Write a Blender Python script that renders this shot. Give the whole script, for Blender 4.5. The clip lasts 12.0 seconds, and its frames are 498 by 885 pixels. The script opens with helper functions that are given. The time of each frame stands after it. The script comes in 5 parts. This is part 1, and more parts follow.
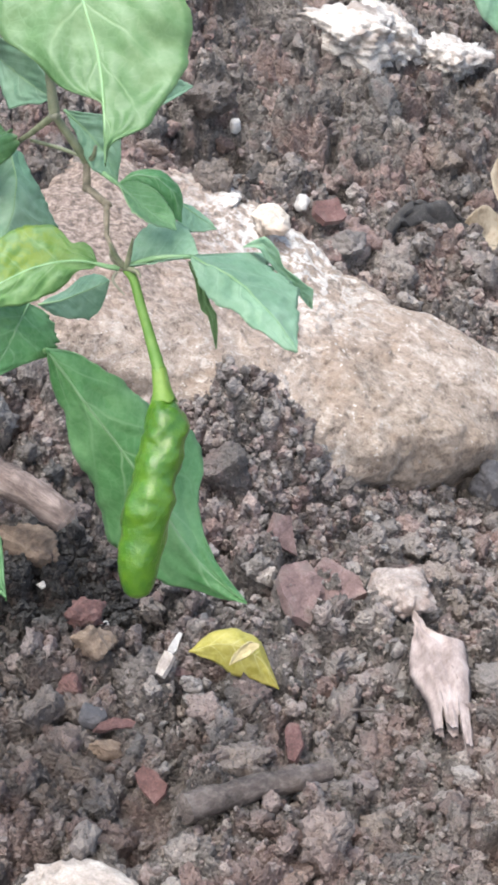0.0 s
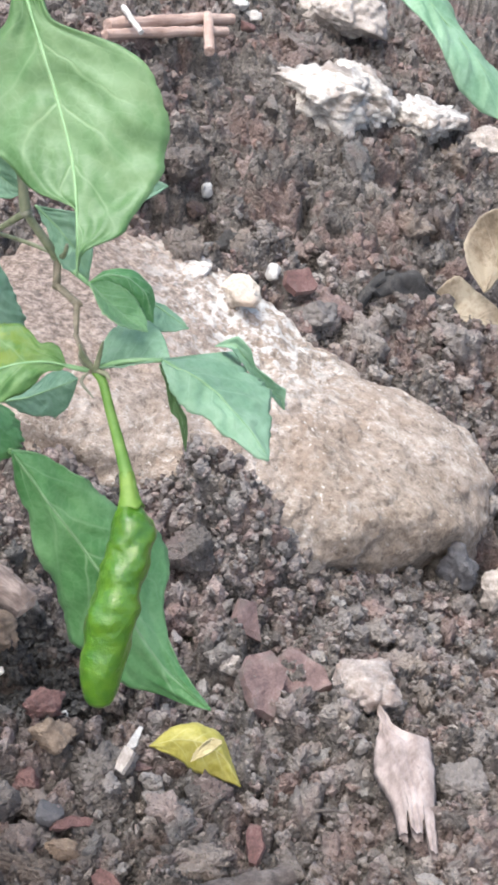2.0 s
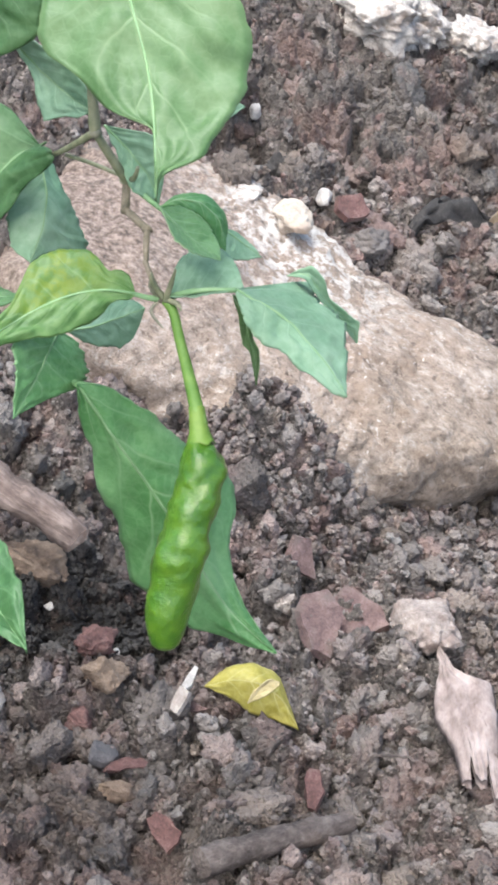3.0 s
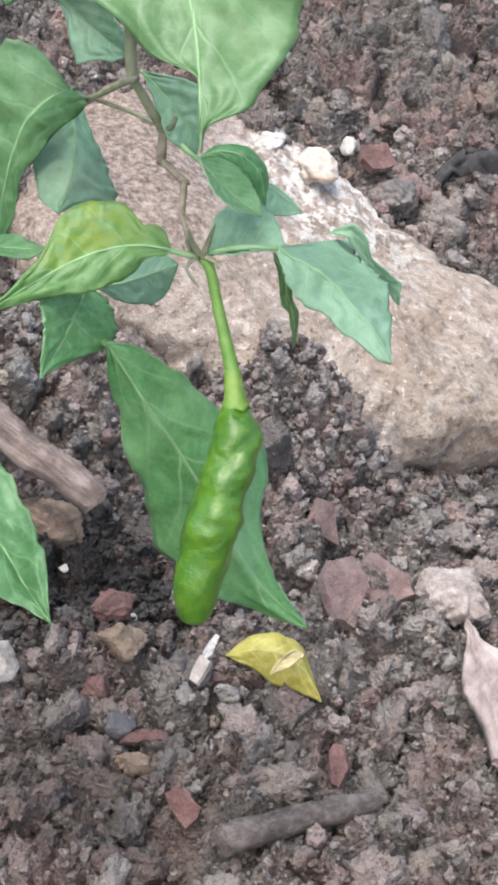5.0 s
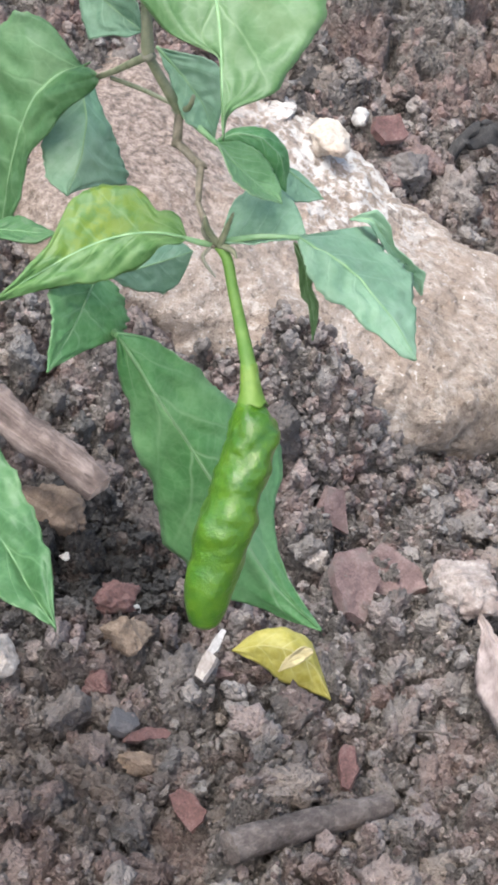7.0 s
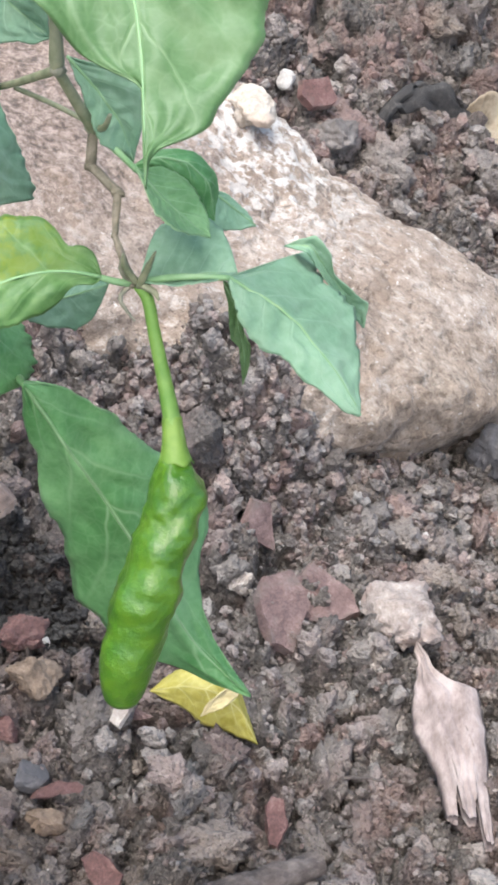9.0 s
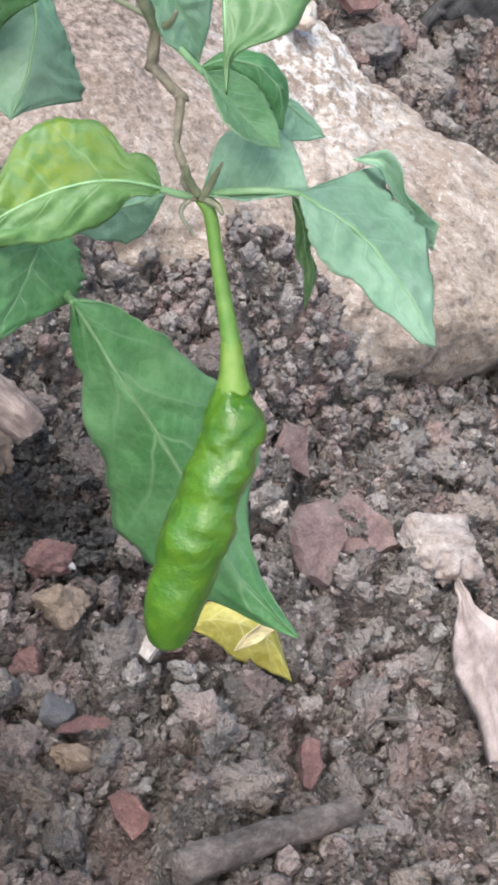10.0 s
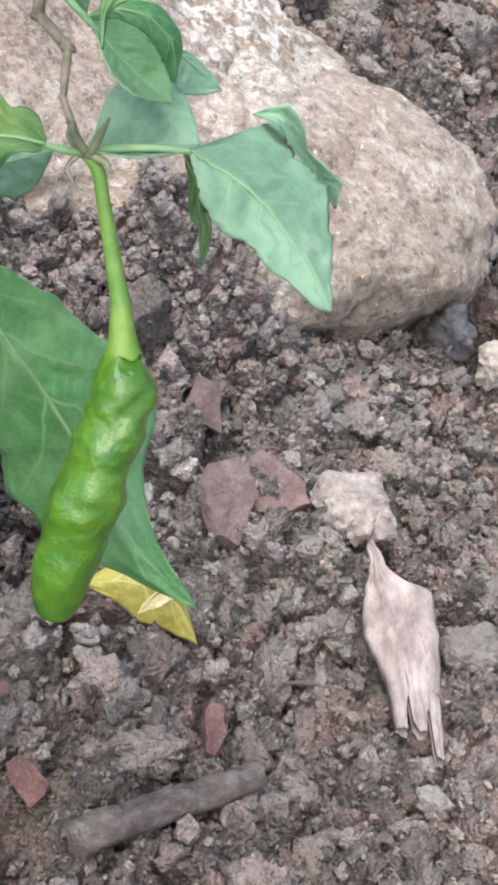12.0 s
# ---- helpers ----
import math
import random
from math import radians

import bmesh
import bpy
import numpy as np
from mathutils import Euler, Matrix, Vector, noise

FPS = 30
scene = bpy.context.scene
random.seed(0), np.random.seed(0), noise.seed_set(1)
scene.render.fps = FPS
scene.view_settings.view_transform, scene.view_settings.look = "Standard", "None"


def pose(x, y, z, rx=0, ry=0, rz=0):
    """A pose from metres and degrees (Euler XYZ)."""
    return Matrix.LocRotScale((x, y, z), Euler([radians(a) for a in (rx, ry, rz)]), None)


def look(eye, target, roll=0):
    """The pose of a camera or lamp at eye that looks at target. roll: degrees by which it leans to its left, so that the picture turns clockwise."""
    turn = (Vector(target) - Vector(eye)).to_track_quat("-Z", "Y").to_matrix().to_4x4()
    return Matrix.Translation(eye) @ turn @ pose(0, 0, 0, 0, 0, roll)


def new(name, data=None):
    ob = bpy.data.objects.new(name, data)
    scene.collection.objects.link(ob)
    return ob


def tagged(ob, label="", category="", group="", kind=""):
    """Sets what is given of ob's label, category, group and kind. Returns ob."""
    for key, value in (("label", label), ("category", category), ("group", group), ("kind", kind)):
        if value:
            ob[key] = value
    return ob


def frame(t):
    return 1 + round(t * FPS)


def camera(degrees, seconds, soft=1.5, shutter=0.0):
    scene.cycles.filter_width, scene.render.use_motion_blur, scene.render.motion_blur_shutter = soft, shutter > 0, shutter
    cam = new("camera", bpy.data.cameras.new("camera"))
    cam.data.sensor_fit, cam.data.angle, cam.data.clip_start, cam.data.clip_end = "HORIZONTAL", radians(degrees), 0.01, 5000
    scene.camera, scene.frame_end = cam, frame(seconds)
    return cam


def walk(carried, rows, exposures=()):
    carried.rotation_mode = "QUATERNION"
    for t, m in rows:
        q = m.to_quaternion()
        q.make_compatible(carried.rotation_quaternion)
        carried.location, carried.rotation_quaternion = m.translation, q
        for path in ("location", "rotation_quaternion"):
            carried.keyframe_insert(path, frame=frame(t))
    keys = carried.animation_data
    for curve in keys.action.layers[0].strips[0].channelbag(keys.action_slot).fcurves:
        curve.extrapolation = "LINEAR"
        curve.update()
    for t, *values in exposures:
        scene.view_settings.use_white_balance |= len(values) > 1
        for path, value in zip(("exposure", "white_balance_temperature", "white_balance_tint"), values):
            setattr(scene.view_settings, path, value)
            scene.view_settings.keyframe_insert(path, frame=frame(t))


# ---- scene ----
cam = camera(16.00, 12.0, soft=3.3)
PATH = [
    (0, (0.01454, -0.35897, 0.37579), (-0.01970, 0.03176, 0.06570), 6.80),
    (0.5, (0.00457, -0.34512, 0.37101), (-0.02734, 0.04524, 0.06020), 7.41),
    (1, (-0.00025, -0.33022, 0.35897), (-0.02576, 0.04828, 0.03327), 8.13),
    (1.5, (-0.00491, -0.33117, 0.38110), (-0.04103, 0.06346, 0.07619), 7.64),
    (2, (0.00775, -0.33855, 0.38606), (-0.01624, 0.05669, 0.08075), 9.04),
    (2.5, (0.00542, -0.33271, 0.38167), (-0.01745, 0.05395, 0.06549), 9.12),
    (3, (-0.00844, -0.32584, 0.37539), (-0.03003, 0.05598, 0.05328), 9.98),
    (3.2, (-0.00756, -0.32130, 0.37439), (-0.02929, 0.05671, 0.04783), 9.49),
    (4.8, (-0.01418, -0.31379, 0.36764), (-0.02804, 0.06261, 0.03881), 11.34),
    (5, (-0.02059, -0.30970, 0.36536), (-0.03525, 0.06226, 0.03154), 11.78),
    (5.5, (-0.02489, -0.30477, 0.36523), (-0.03513, 0.06874, 0.03299), 12.49),
    (6, (-0.01758, -0.30395, 0.36018), (-0.02754, 0.06307, 0.02078), 11.88),
    (6.5, (-0.02041, -0.30148, 0.35964), (-0.02850, 0.06605, 0.02073), 12.90),
    (7, (-0.02855, -0.29217, 0.35953), (-0.03709, 0.07179, 0.01680), 13.13),
    (7.5, (-0.02850, -0.27729, 0.36267), (-0.02165, 0.07957, 0.01252), 13.94),
    (7.7, (-0.02547, -0.27384, 0.36111), (-0.01171, 0.07975, 0.00786), 14.44),
    (9.3, (-0.04919, -0.23629, 0.34789), (-0.02638, 0.10880, -0.01321), 17.57),
    (9.5, (-0.05498, -0.23186, 0.34402), (-0.03196, 0.10696, -0.02295), 18.40),
    (10, (-0.05143, -0.22825, 0.33619), (-0.01702, 0.10218, -0.03748), 20.08),
    (10.5, (-0.05105, -0.22823, 0.33277), (-0.01209, 0.10065, -0.04182), 21.35),
    (11, (-0.04599, -0.22408, 0.33248), (-0.00321, 0.10504, -0.04149), 21.31),
    (11.5, (-0.04373, -0.21591, 0.33932), (0.00374, 0.11056, -0.03639), 22.13),
    (12, (-0.04308, -0.21581, 0.33414), (0.01019, 0.10264, -0.04764), 23.27),
]
walk(cam, [(t, look(eye, target, roll)) for t, eye, target, roll in PATH], exposures=[(0.0, 1.61, 6450, 7), (1.5, 1.60, 6450, 7), (3.2, 1.55, 6450, 7), (5.0, 1.51, 6450, 7), (8.5, 1.54, 6450, 7), (12.0, 1.52, 6450, 6)])

# ---------- world, sun, light ----------
world = bpy.data.worlds.new("world")
scene.world = world
world.use_nodes = True
wn, wl = world.node_tree.nodes, world.node_tree.links
sky = wn.new("ShaderNodeTexSky")
sky.sky_type, sky.sun_disc = "NISHITA", False
sky.sun_elevation, sky.sun_rotation = radians(58), radians(200)
sky.air_density, sky.dust_density, sky.ozone_density = 1.0, 4.0, 1.0
wn["Background"].inputs["Strength"].default_value = 0.118
wl.new(sky.outputs["Color"], wn["Background"].inputs["Color"])

sun_data = bpy.data.lights.new("sun", "SUN")
sun_data.energy, sun_data.angle, sun_data.color = 1.85, radians(26), (1.0, 0.975, 0.95)
sun = new("sun", sun_data)
sun.matrix_world = look((-0.35, 0.25, 1.0), (0.0, 0.05, 0.0))


# ---------- materials ----------
def material(name):
    m = bpy.data.materials.new(name)
    m.use_nodes = True
    return m, m.node_tree.nodes, m.node_tree.links, m.node_tree.nodes["Principled BSDF"]


def noise_node(n, l, scale, detail=4.0, rough=0.6, vec=None, distortion=0.0):
    x = n.new("ShaderNodeTexNoise")
    x.inputs["Scale"].default_value, x.inputs["Detail"].default_value = scale, detail
    x.inputs["Roughness"].default_value, x.inputs["Distortion"].default_value = rough, distortion
    if vec is not None:
        l.new(vec, x.inputs["Vector"])
    return x.outputs["Fac"]


def ramp(n, l, fac, stops):
    r = n.new("ShaderNodeValToRGB")
    e = r.color_ramp.elements
    while len(e) < len(stops):
        e.new(0.5)
    for k, (p, c) in enumerate(stops):
        e[k].position, e[k].color = p, (*c, 1)
    l.new(fac, r.inputs["Fac"])
    return r.outputs["Color"]


def mix(n, l, fac, a, b, kind="MIX"):
    x = n.new("ShaderNodeMix")
    x.data_type, x.blend_type = "RGBA", kind
    if isinstance(fac, float):
        x.inputs[0].default_value = fac
    else:
        l.new(fac, x.inputs[0])
    for sock, v in ((x.inputs[6], a), (x.inputs[7], b)):
        if isinstance(v, tuple):
            sock.default_value = (*v, 1)
        else:
            l.new(v, sock)
    return x.outputs[2]


def calc(n, l, op, a, b=0.0, clamp=False):
    x = n.new("ShaderNodeMath")
    x.operation, x.use_clamp = op, clamp
    for sock, v in ((x.inputs[0], a), (x.inputs[1], b)):
        if isinstance(v, (int, float)):
            sock.default_value = v
        else:
            l.new(v, sock)
    return x.outputs[0]


def bump(n, l, bsdf, height, strength, distance):
    b = n.new("ShaderNodeBump")
    b.inputs["Strength"].default_value, b.inputs["Distance"].default_value = strength, distance
    l.new(height, b.inputs["Height"])
    l.new(b.outputs["Normal"], bsdf.inputs["Normal"])


def position(n):
    return n.new("ShaderNodeNewGeometry").outputs["Position"]


def earth(name, stops, red=0.42, per_piece="", wet=0.72, spread=0.5, tinted=True, relief=0.0026):
    """Crumbly soil: brown to grey, reddish in patches; per_piece gives each crumb a tone of its own."""
    m, n, l, b = material(name)
    p = position(n)
    tone = noise_node(n, l, 90.0, 6.0, 0.72, p)
    grain = noise_node(n, l, 900.0, 4.0, 0.7, p)
    both = calc(n, l, "ADD", calc(n, l, "MULTIPLY", tone, 0.66), calc(n, l, "MULTIPLY", grain, 0.34))
    if per_piece:
        if per_piece == "island":
            rnd = n.new("ShaderNodeNewGeometry").outputs["Random Per Island"]
        else:
            rnd = n.new("ShaderNodeObjectInfo").outputs["Random"]
        both = calc(n, l, "ADD", calc(n, l, "MULTIPLY", both, 1.0 - spread), calc(n, l, "MULTIPLY", rnd, spread))
    col = ramp(n, l, both, stops)
    if per_piece and tinted:
        odd = calc(n, l, "FRACT", calc(n, l, "MULTIPLY", rnd, 17.0))
        tint = ramp(n, l, odd, [(0.0, (0.27, 0.245, 0.225)), (0.07, (0.25, 0.195, 0.155)), (0.18, (0.120, 0.102, 0.094)), (0.38, (0.225, 0.200, 0.186)), (0.62, (0.090, 0.077, 0.071)), (0.78, (0.215, 0.142, 0.126)), (0.88, (0.220, 0.132, 0.118)), (0.94, (0.118, 0.122, 0.124))])
        col = mix(n, l, 0.46, col, tint)
    patch = noise_node(n, l, 42.0, 4.0, 0.6, p)
    where = ramp(n, l, patch, [(0.50, (0, 0, 0)), (0.62, (red, red, red))])
    col = mix(n, l, where, col, mix(n, l, 0.6, col, (0.25, 0.145, 0.128)))
    specks = noise_node(n, l, 520.0, 2.0, 0.4, p)
    col = mix(n, l, ramp(n, l, specks, [(0.68, (0, 0, 0)), (0.75, (0.6, 0.6, 0.6))]), col, (0.36, 0.31, 0.28))
    dots = noise_node(n, l, 1300.0, 2.0, 0.5, p)
    col = mix(n, l, ramp(n, l, dots, [(0.30, (0.7, 0.7, 0.7)), (0.40, (0, 0, 0))]), col, (0.035, 0.029, 0.026))
    # dark soil with the plants' shade painted in: black beside the stick, dark brown at the near edge of the bed
    for centre, fall, base, most, shaded_soil_col in (((-0.072, 0.026, 0.0), -36.0, 0.90, 0.75, (0.018, 0.016, 0.015)), ((-0.066, -0.052, 0.0), -24.0, 0.65, 0.55, (0.050, 0.036, 0.031))):
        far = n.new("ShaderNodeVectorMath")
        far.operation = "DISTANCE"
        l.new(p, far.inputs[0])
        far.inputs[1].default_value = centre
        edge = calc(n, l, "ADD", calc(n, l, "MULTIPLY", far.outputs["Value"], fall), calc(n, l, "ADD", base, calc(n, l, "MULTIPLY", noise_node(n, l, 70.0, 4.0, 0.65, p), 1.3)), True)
        col = mix(n, l, calc(n, l, "MULTIPLY", edge, most), col, shaded_soil_col)
    l.new(col, b.inputs["Base Color"])
    b.inputs["Roughness"].default_value = wet
    grit = 0.0
    for size, weight in ((330.0, 0.42), (760.0, 0.34), (1700.0, 0.16)):
        vo = n.new("ShaderNodeTexVoronoi")
        vo.inputs["Scale"].default_value, vo.inputs["Randomness"].default_value = size, 1.0
        warp = n.new("ShaderNodeVectorMath")
        warp.operation = "MULTIPLY_ADD"
        wob = n.new("ShaderNodeTexNoise")
        wob.inputs["Scale"].default_value, wob.inputs["Detail"].default_value = size * 1.2, 2.0
        l.new(p, wob.inputs["Vector"])
        l.new(wob.outputs["Color"], warp.inputs[0])
        warp.inputs[1].default_value = (0.16 / size, 0.16 / size, 0.16 / size)
        l.new(p, warp.inputs[2])
        l.new(warp.outputs[0], vo.inputs["Vector"])
        grit = calc(n, l, "ADD", grit, calc(n, l, "MULTIPLY", calc(n, l, "SUBTRACT", 1.0, calc(n, l, "POWER", vo.outputs["Distance"], 1.4)), weight))
    bump(n, l, b, calc(n, l, "ADD", grit, calc(n, l, "MULTIPLY", noise_node(n, l, 620.0, 5.0, 0.65, p), 0.45)), 1.0, relief)
    return m


SOIL = [(0.33, (0.036, 0.031, 0.028)), (0.44, (0.130, 0.115, 0.106)), (0.54, (0.244, 0.220, 0.206)), (0.70, (0.375, 0.344, 0.323))]
BANK = [(0.33, (0.036, 0.031, 0.028)), (0.44, (0.096, 0.083, 0.076)), (0.54, (0.172, 0.150, 0.138)), (0.70, (0.29, 0.262, 0.244))]
# ground sheet tones, darkened to paint shade into the gaps between clods
GAP_SHADE = [(0.33, (0.017, 0.015, 0.013)), (0.44, (0.056, 0.048, 0.043)), (0.54, (0.132, 0.116, 0.106)), (0.70, (0.27, 0.241, 0.223))]
soil_mat = earth("soil", GAP_SHADE, red=0.55)
clod_mat = earth("soil_clod", SOIL, per_piece="island", spread=0.32)
bank_mat = earth("bank_soil_clod", BANK, red=0.9, per_piece="island", spread=0.32)
lump_mat = earth("soil_lump", BANK, per_piece="object", spread=0.24)
CHAR = [(0.34, (0.006, 0.006, 0.007)), (0.52, (0.026, 0.026, 0.027)), (0.74, (0.100, 0.096, 0.093))]
char_mat = earth("charred_compost", CHAR, red=0.0, per_piece="island", spread=0.4, tinted=False)


def mineral(name, dark, mid, light, scale=160.0, rough=0.85, stain=None, relief=0.0018, contrast=(0.35, 0.52, 0.68)):
    m, n, l, b = material(name)
    tc = n.new("ShaderNodeTexCoord").outputs["Object"]
    a = noise_node(n, l, scale, 6.0, 0.65, tc)
    g = noise_node(n, l, scale * 7, 4.0, 0.7, tc)
    both = calc(n, l, "ADD", calc(n, l, "MULTIPLY", a, 0.6), calc(n, l, "MULTIPLY", g, 0.4))
    col = ramp(n, l, both, [(contrast[0], dark), (contrast[1], mid), (contrast[2], light)])
    if stain:
        s = noise_node(n, l, scale * 0.45, 4.0, 0.6, tc, 0.4)
        col = mix(n, l, ramp(n, l, s, [(0.50, (0, 0, 0)), (0.63, (0.75, 0.75, 0.75))]), col, stain)
    l.new(col, b.inputs["Base Color"])
    b.inputs["Roughness"].default_value = rough
    bump(n, l, b, both, 0.8, relief)
    return m


rock_mat, rn, rl, rb = material("limestone")
rp = position(rn)
r_a = noise_node(rn, rl, 70.0, 6.0, 0.65, rp)
r_g = noise_node(rn, rl, 420.0, 5.0, 0.7, rp)
r_f = noise_node(rn, rl, 1500.0, 3.0, 0.7, rp)
r_mix = calc(rn, rl, "ADD", calc(rn, rl, "MULTIPLY", r_a, 0.40), calc(rn, rl, "ADD", calc(rn, rl, "MULTIPLY", r_g, 0.35), calc(rn, rl, "MULTIPLY", r_f, 0.25)))
r_col = ramp(rn, rl, r_mix, [(0.40, (0.150, 0.116, 0.093)), (0.46, (0.30, 0.240, 0.196)), (0.52, (0.385, 0.315, 0.266)), (0.60, (0.53, 0.462, 0.408))])
r_st = noise_node(rn, rl, 34.0, 6.0, 0.70, rp, 0.8)
r_col = mix(rn, rl, ramp(rn, rl, r_st, [(0.48, (0, 0, 0)), (0.62, (0.62, 0.62, 0.62))]), r_col, (0.265, 0.190, 0.138))
r_wh = noise_node(rn, rl, 150.0, 6.0, 0.78, rp, 0.3)
r_col = mix(rn, rl, ramp(rn, rl, r_wh, [(0.54, (0, 0, 0)), (0.63, (0.7, 0.7, 0.7))]), r_col, (0.58, 0.525, 0.48))
r_gt = noise_node(rn, rl, 330.0, 4.0, 0.7, rp)
r_col = mix(rn, rl, ramp(rn, rl, r_gt, [(0.31, (0.75, 0.75, 0.75)), (0.41, (0, 0, 0))]), r_col, (0.100, 0.074, 0.058))
r_sp = noise_node(rn, rl, 520.0, 2.0, 0.5, rp)
r_col = mix(rn, rl, ramp(rn, rl, r_sp, [(0.67, (0, 0, 0)), (0.73, (0.8, 0.8, 0.8))]), r_col, (0.70, 0.66, 0.62))
r_at = rn.new("ShaderNodeVectorMath")
r_at.operation = "DISTANCE"
rl.new(rp, r_at.inputs[0])
r_at.inputs[1].default_value = (-0.046, 0.208, 0.026)
r_near = calc(rn, rl, "SUBTRACT", 1.15, calc(rn, rl, "MULTIPLY", r_at.outputs["Value"], 17.0), True)
r_li = noise_node(rn, rl, 190.0, 4.0, 0.7, rp)
r_col = mix(rn, rl, calc(rn, rl, "MULTIPLY", r_near, ramp(rn, rl, r_li, [(0.47, (0, 0, 0)), (0.56, (1, 1, 1))])), r_col, (0.74, 0.73, 0.71))
r_col = mix(rn, rl, calc(rn, rl, "MULTIPLY", r_near, ramp(rn, rl, r_li, [(0.30, (1, 1, 1)), (0.43, (0, 0, 0))])), r_col, (0.16, 0.16, 0.155))
r_af = rn.new("ShaderNodeVectorMath")
r_af.operation = "DISTANCE"
rl.new(rp, r_af.inputs[0])
r_af.inputs[1].default_value = (-0.110, 0.185, 0.040)
r_film = calc(rn, rl, "ADD", calc(rn, rl, "MULTIPLY", r_af.outputs["Value"], -17.0), calc(rn, rl, "ADD", 0.95, calc(rn, rl, "MULTIPLY", noise_node(rn, rl, 75.0, 5.0, 0.7, rp), 1.3)), True)
r_col = mix(rn, rl, calc(rn, rl, "MULTIPLY", r_film, 0.85), r_col, ramp(rn, rl, r_g, [(0.38, (0.070, 0.050, 0.041)), (0.50, (0.20, 0.148, 0.122)), (0.62, (0.36, 0.285, 0.245))]))
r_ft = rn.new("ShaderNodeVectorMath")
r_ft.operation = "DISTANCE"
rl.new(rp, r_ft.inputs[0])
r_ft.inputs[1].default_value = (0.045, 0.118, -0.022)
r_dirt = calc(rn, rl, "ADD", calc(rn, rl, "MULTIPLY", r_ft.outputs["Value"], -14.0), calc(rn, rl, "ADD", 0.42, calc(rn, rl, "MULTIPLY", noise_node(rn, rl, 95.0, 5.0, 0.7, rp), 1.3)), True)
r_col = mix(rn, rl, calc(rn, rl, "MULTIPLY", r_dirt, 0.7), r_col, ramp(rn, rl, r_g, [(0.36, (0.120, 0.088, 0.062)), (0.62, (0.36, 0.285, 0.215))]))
rl.new(r_col, rb.inputs["Base Color"])
rb.inputs["Roughness"].default_value = 0.9
bump(rn, rl, rb, calc(rn, rl, "ADD", r_mix, calc(rn, rl, "MULTIPLY", calc(rn, rl, "MINIMUM", r_gt, 0.42), 1.2)), 1.0, 0.0040)

white_rock_mat = mineral("white_limestone", (0.20, 0.170, 0.152), (0.47, 0.44, 0.41), (0.68, 0.66, 0.63), 170.0, stain=(0.20, 0.155, 0.13))
pale_mat = mineral("pale_stone", (0.20, 0.168, 0.148), (0.34, 0.30, 0.272), (0.52, 0.48, 0.44), 160.0, relief=0.0016)
crumbly_mat = mineral("crumbling_stone", (0.17, 0.132, 0.118), (0.37, 0.318, 0.290), (0.54, 0.48, 0.445), 190.0, stain=(0.24, 0.175, 0.150), relief=0.0030)
cream_mat = mineral("cream_stone", (0.32, 0.26, 0.205), (0.50, 0.44, 0.375), (0.64, 0.59, 0.53), 150.0, stain=(0.44, 0.34, 0.27), relief=0.0024)
brick_mat = mineral("red_brick_stone", (0.062, 0.036, 0.033), (0.150, 0.078, 0.072), (0.27, 0.175, 0.160), 230.0, stain=(0.140, 0.105, 0.094), relief=0.0024)
slate_mat = mineral("mauve_slate", (0.085, 0.056, 0.053), (0.180, 0.118, 0.111), (0.30, 0.215, 0.204), 230.0, stain=(0.150, 0.122, 0.110), relief=0.0024)
ochre_mat = mineral("ochre_stone", (0.10, 0.072, 0.052), (0.19, 0.140, 0.104), (0.30, 0.235, 0.18), 260.0, relief=0.0016)
grey_mat = mineral("grey_stone", (0.085, 0.076, 0.072), (0.15, 0.134, 0.126), (0.23, 0.21, 0.20), 200.0, relief=0.0016)
bluegrey_mat = mineral("blue_grey_stone", (0.050, 0.050, 0.056), (0.085, 0.083, 0.090), (0.135, 0.130, 0.134), 220.0)
white_mat = mineral("white_flake", (0.32, 0.30, 0.28), (0.48, 0.46, 0.44), (0.63, 0.61, 0.59), 300.0, rough=0.6)
black_mat = mineral("black_rubber", (0.018, 0.017, 0.017), (0.045, 0.042, 0.041), (0.12, 0.110, 0.104), 190.0, rough=0.75, relief=0.0026)


def timber(name, dark, mid, light, along=0, stretch=14.0, rough=0.8, scale=350.0, relief=0.0024):
    m, n, l, b = material(name)
    tc = n.new("ShaderNodeTexCoord").outputs["Object"]
    mp = n.new("ShaderNodeMapping")
    s = [1.0, 1.0, 1.0]
    s[along] = 1.0 / stretch
    mp.inputs["Scale"].default_value = s
    l.new(tc, mp.inputs["Vector"])
    f = noise_node(n, l, scale, 6.0, 0.7, mp.outputs["Vector"])
    d = noise_node(n, l, 120.0, 4.0, 0.6, tc)
    both = calc(n, l, "ADD", calc(n, l, "MULTIPLY", f, 0.6), calc(n, l, "MULTIPLY", d, 0.4))
    l.new(ramp(n, l, both, [(0.36, dark), (0.5, mid), (0.66, light)]), b.inputs["Base Color"])
    b.inputs["Roughness"].default_value = rough
    bump(n, l, b, both, 1.0, relief)
    return m


bark_mat = timber("weathered_wood", (0.038, 0.027, 0.023), (0.135, 0.100, 0.088), (0.31, 0.25, 0.225), scale=420.0)
cutwood_mat = timber("cut_wood", (0.30, 0.20, 0.145), (0.44, 0.33, 0.27), (0.56, 0.45, 0.39))
twig_mat = timber("soil_covered_twig", (0.040, 0.032, 0.028), (0.112, 0.092, 0.083), (0.23, 0.196, 0.178), stretch=1.6, scale=520.0)
splinter_mat = timber("pale_split_wood", (0.13, 0.097, 0.089), (0.258, 0.210, 0.197), (0.385, 0.330, 0.315), along=1, stretch=2.6, scale=230.0, relief=0.0012)
reed_mat = timber("tan_reed", (0.24, 0.155, 0.125), (0.36, 0.255, 0.215), (0.47, 0.36, 0.31))


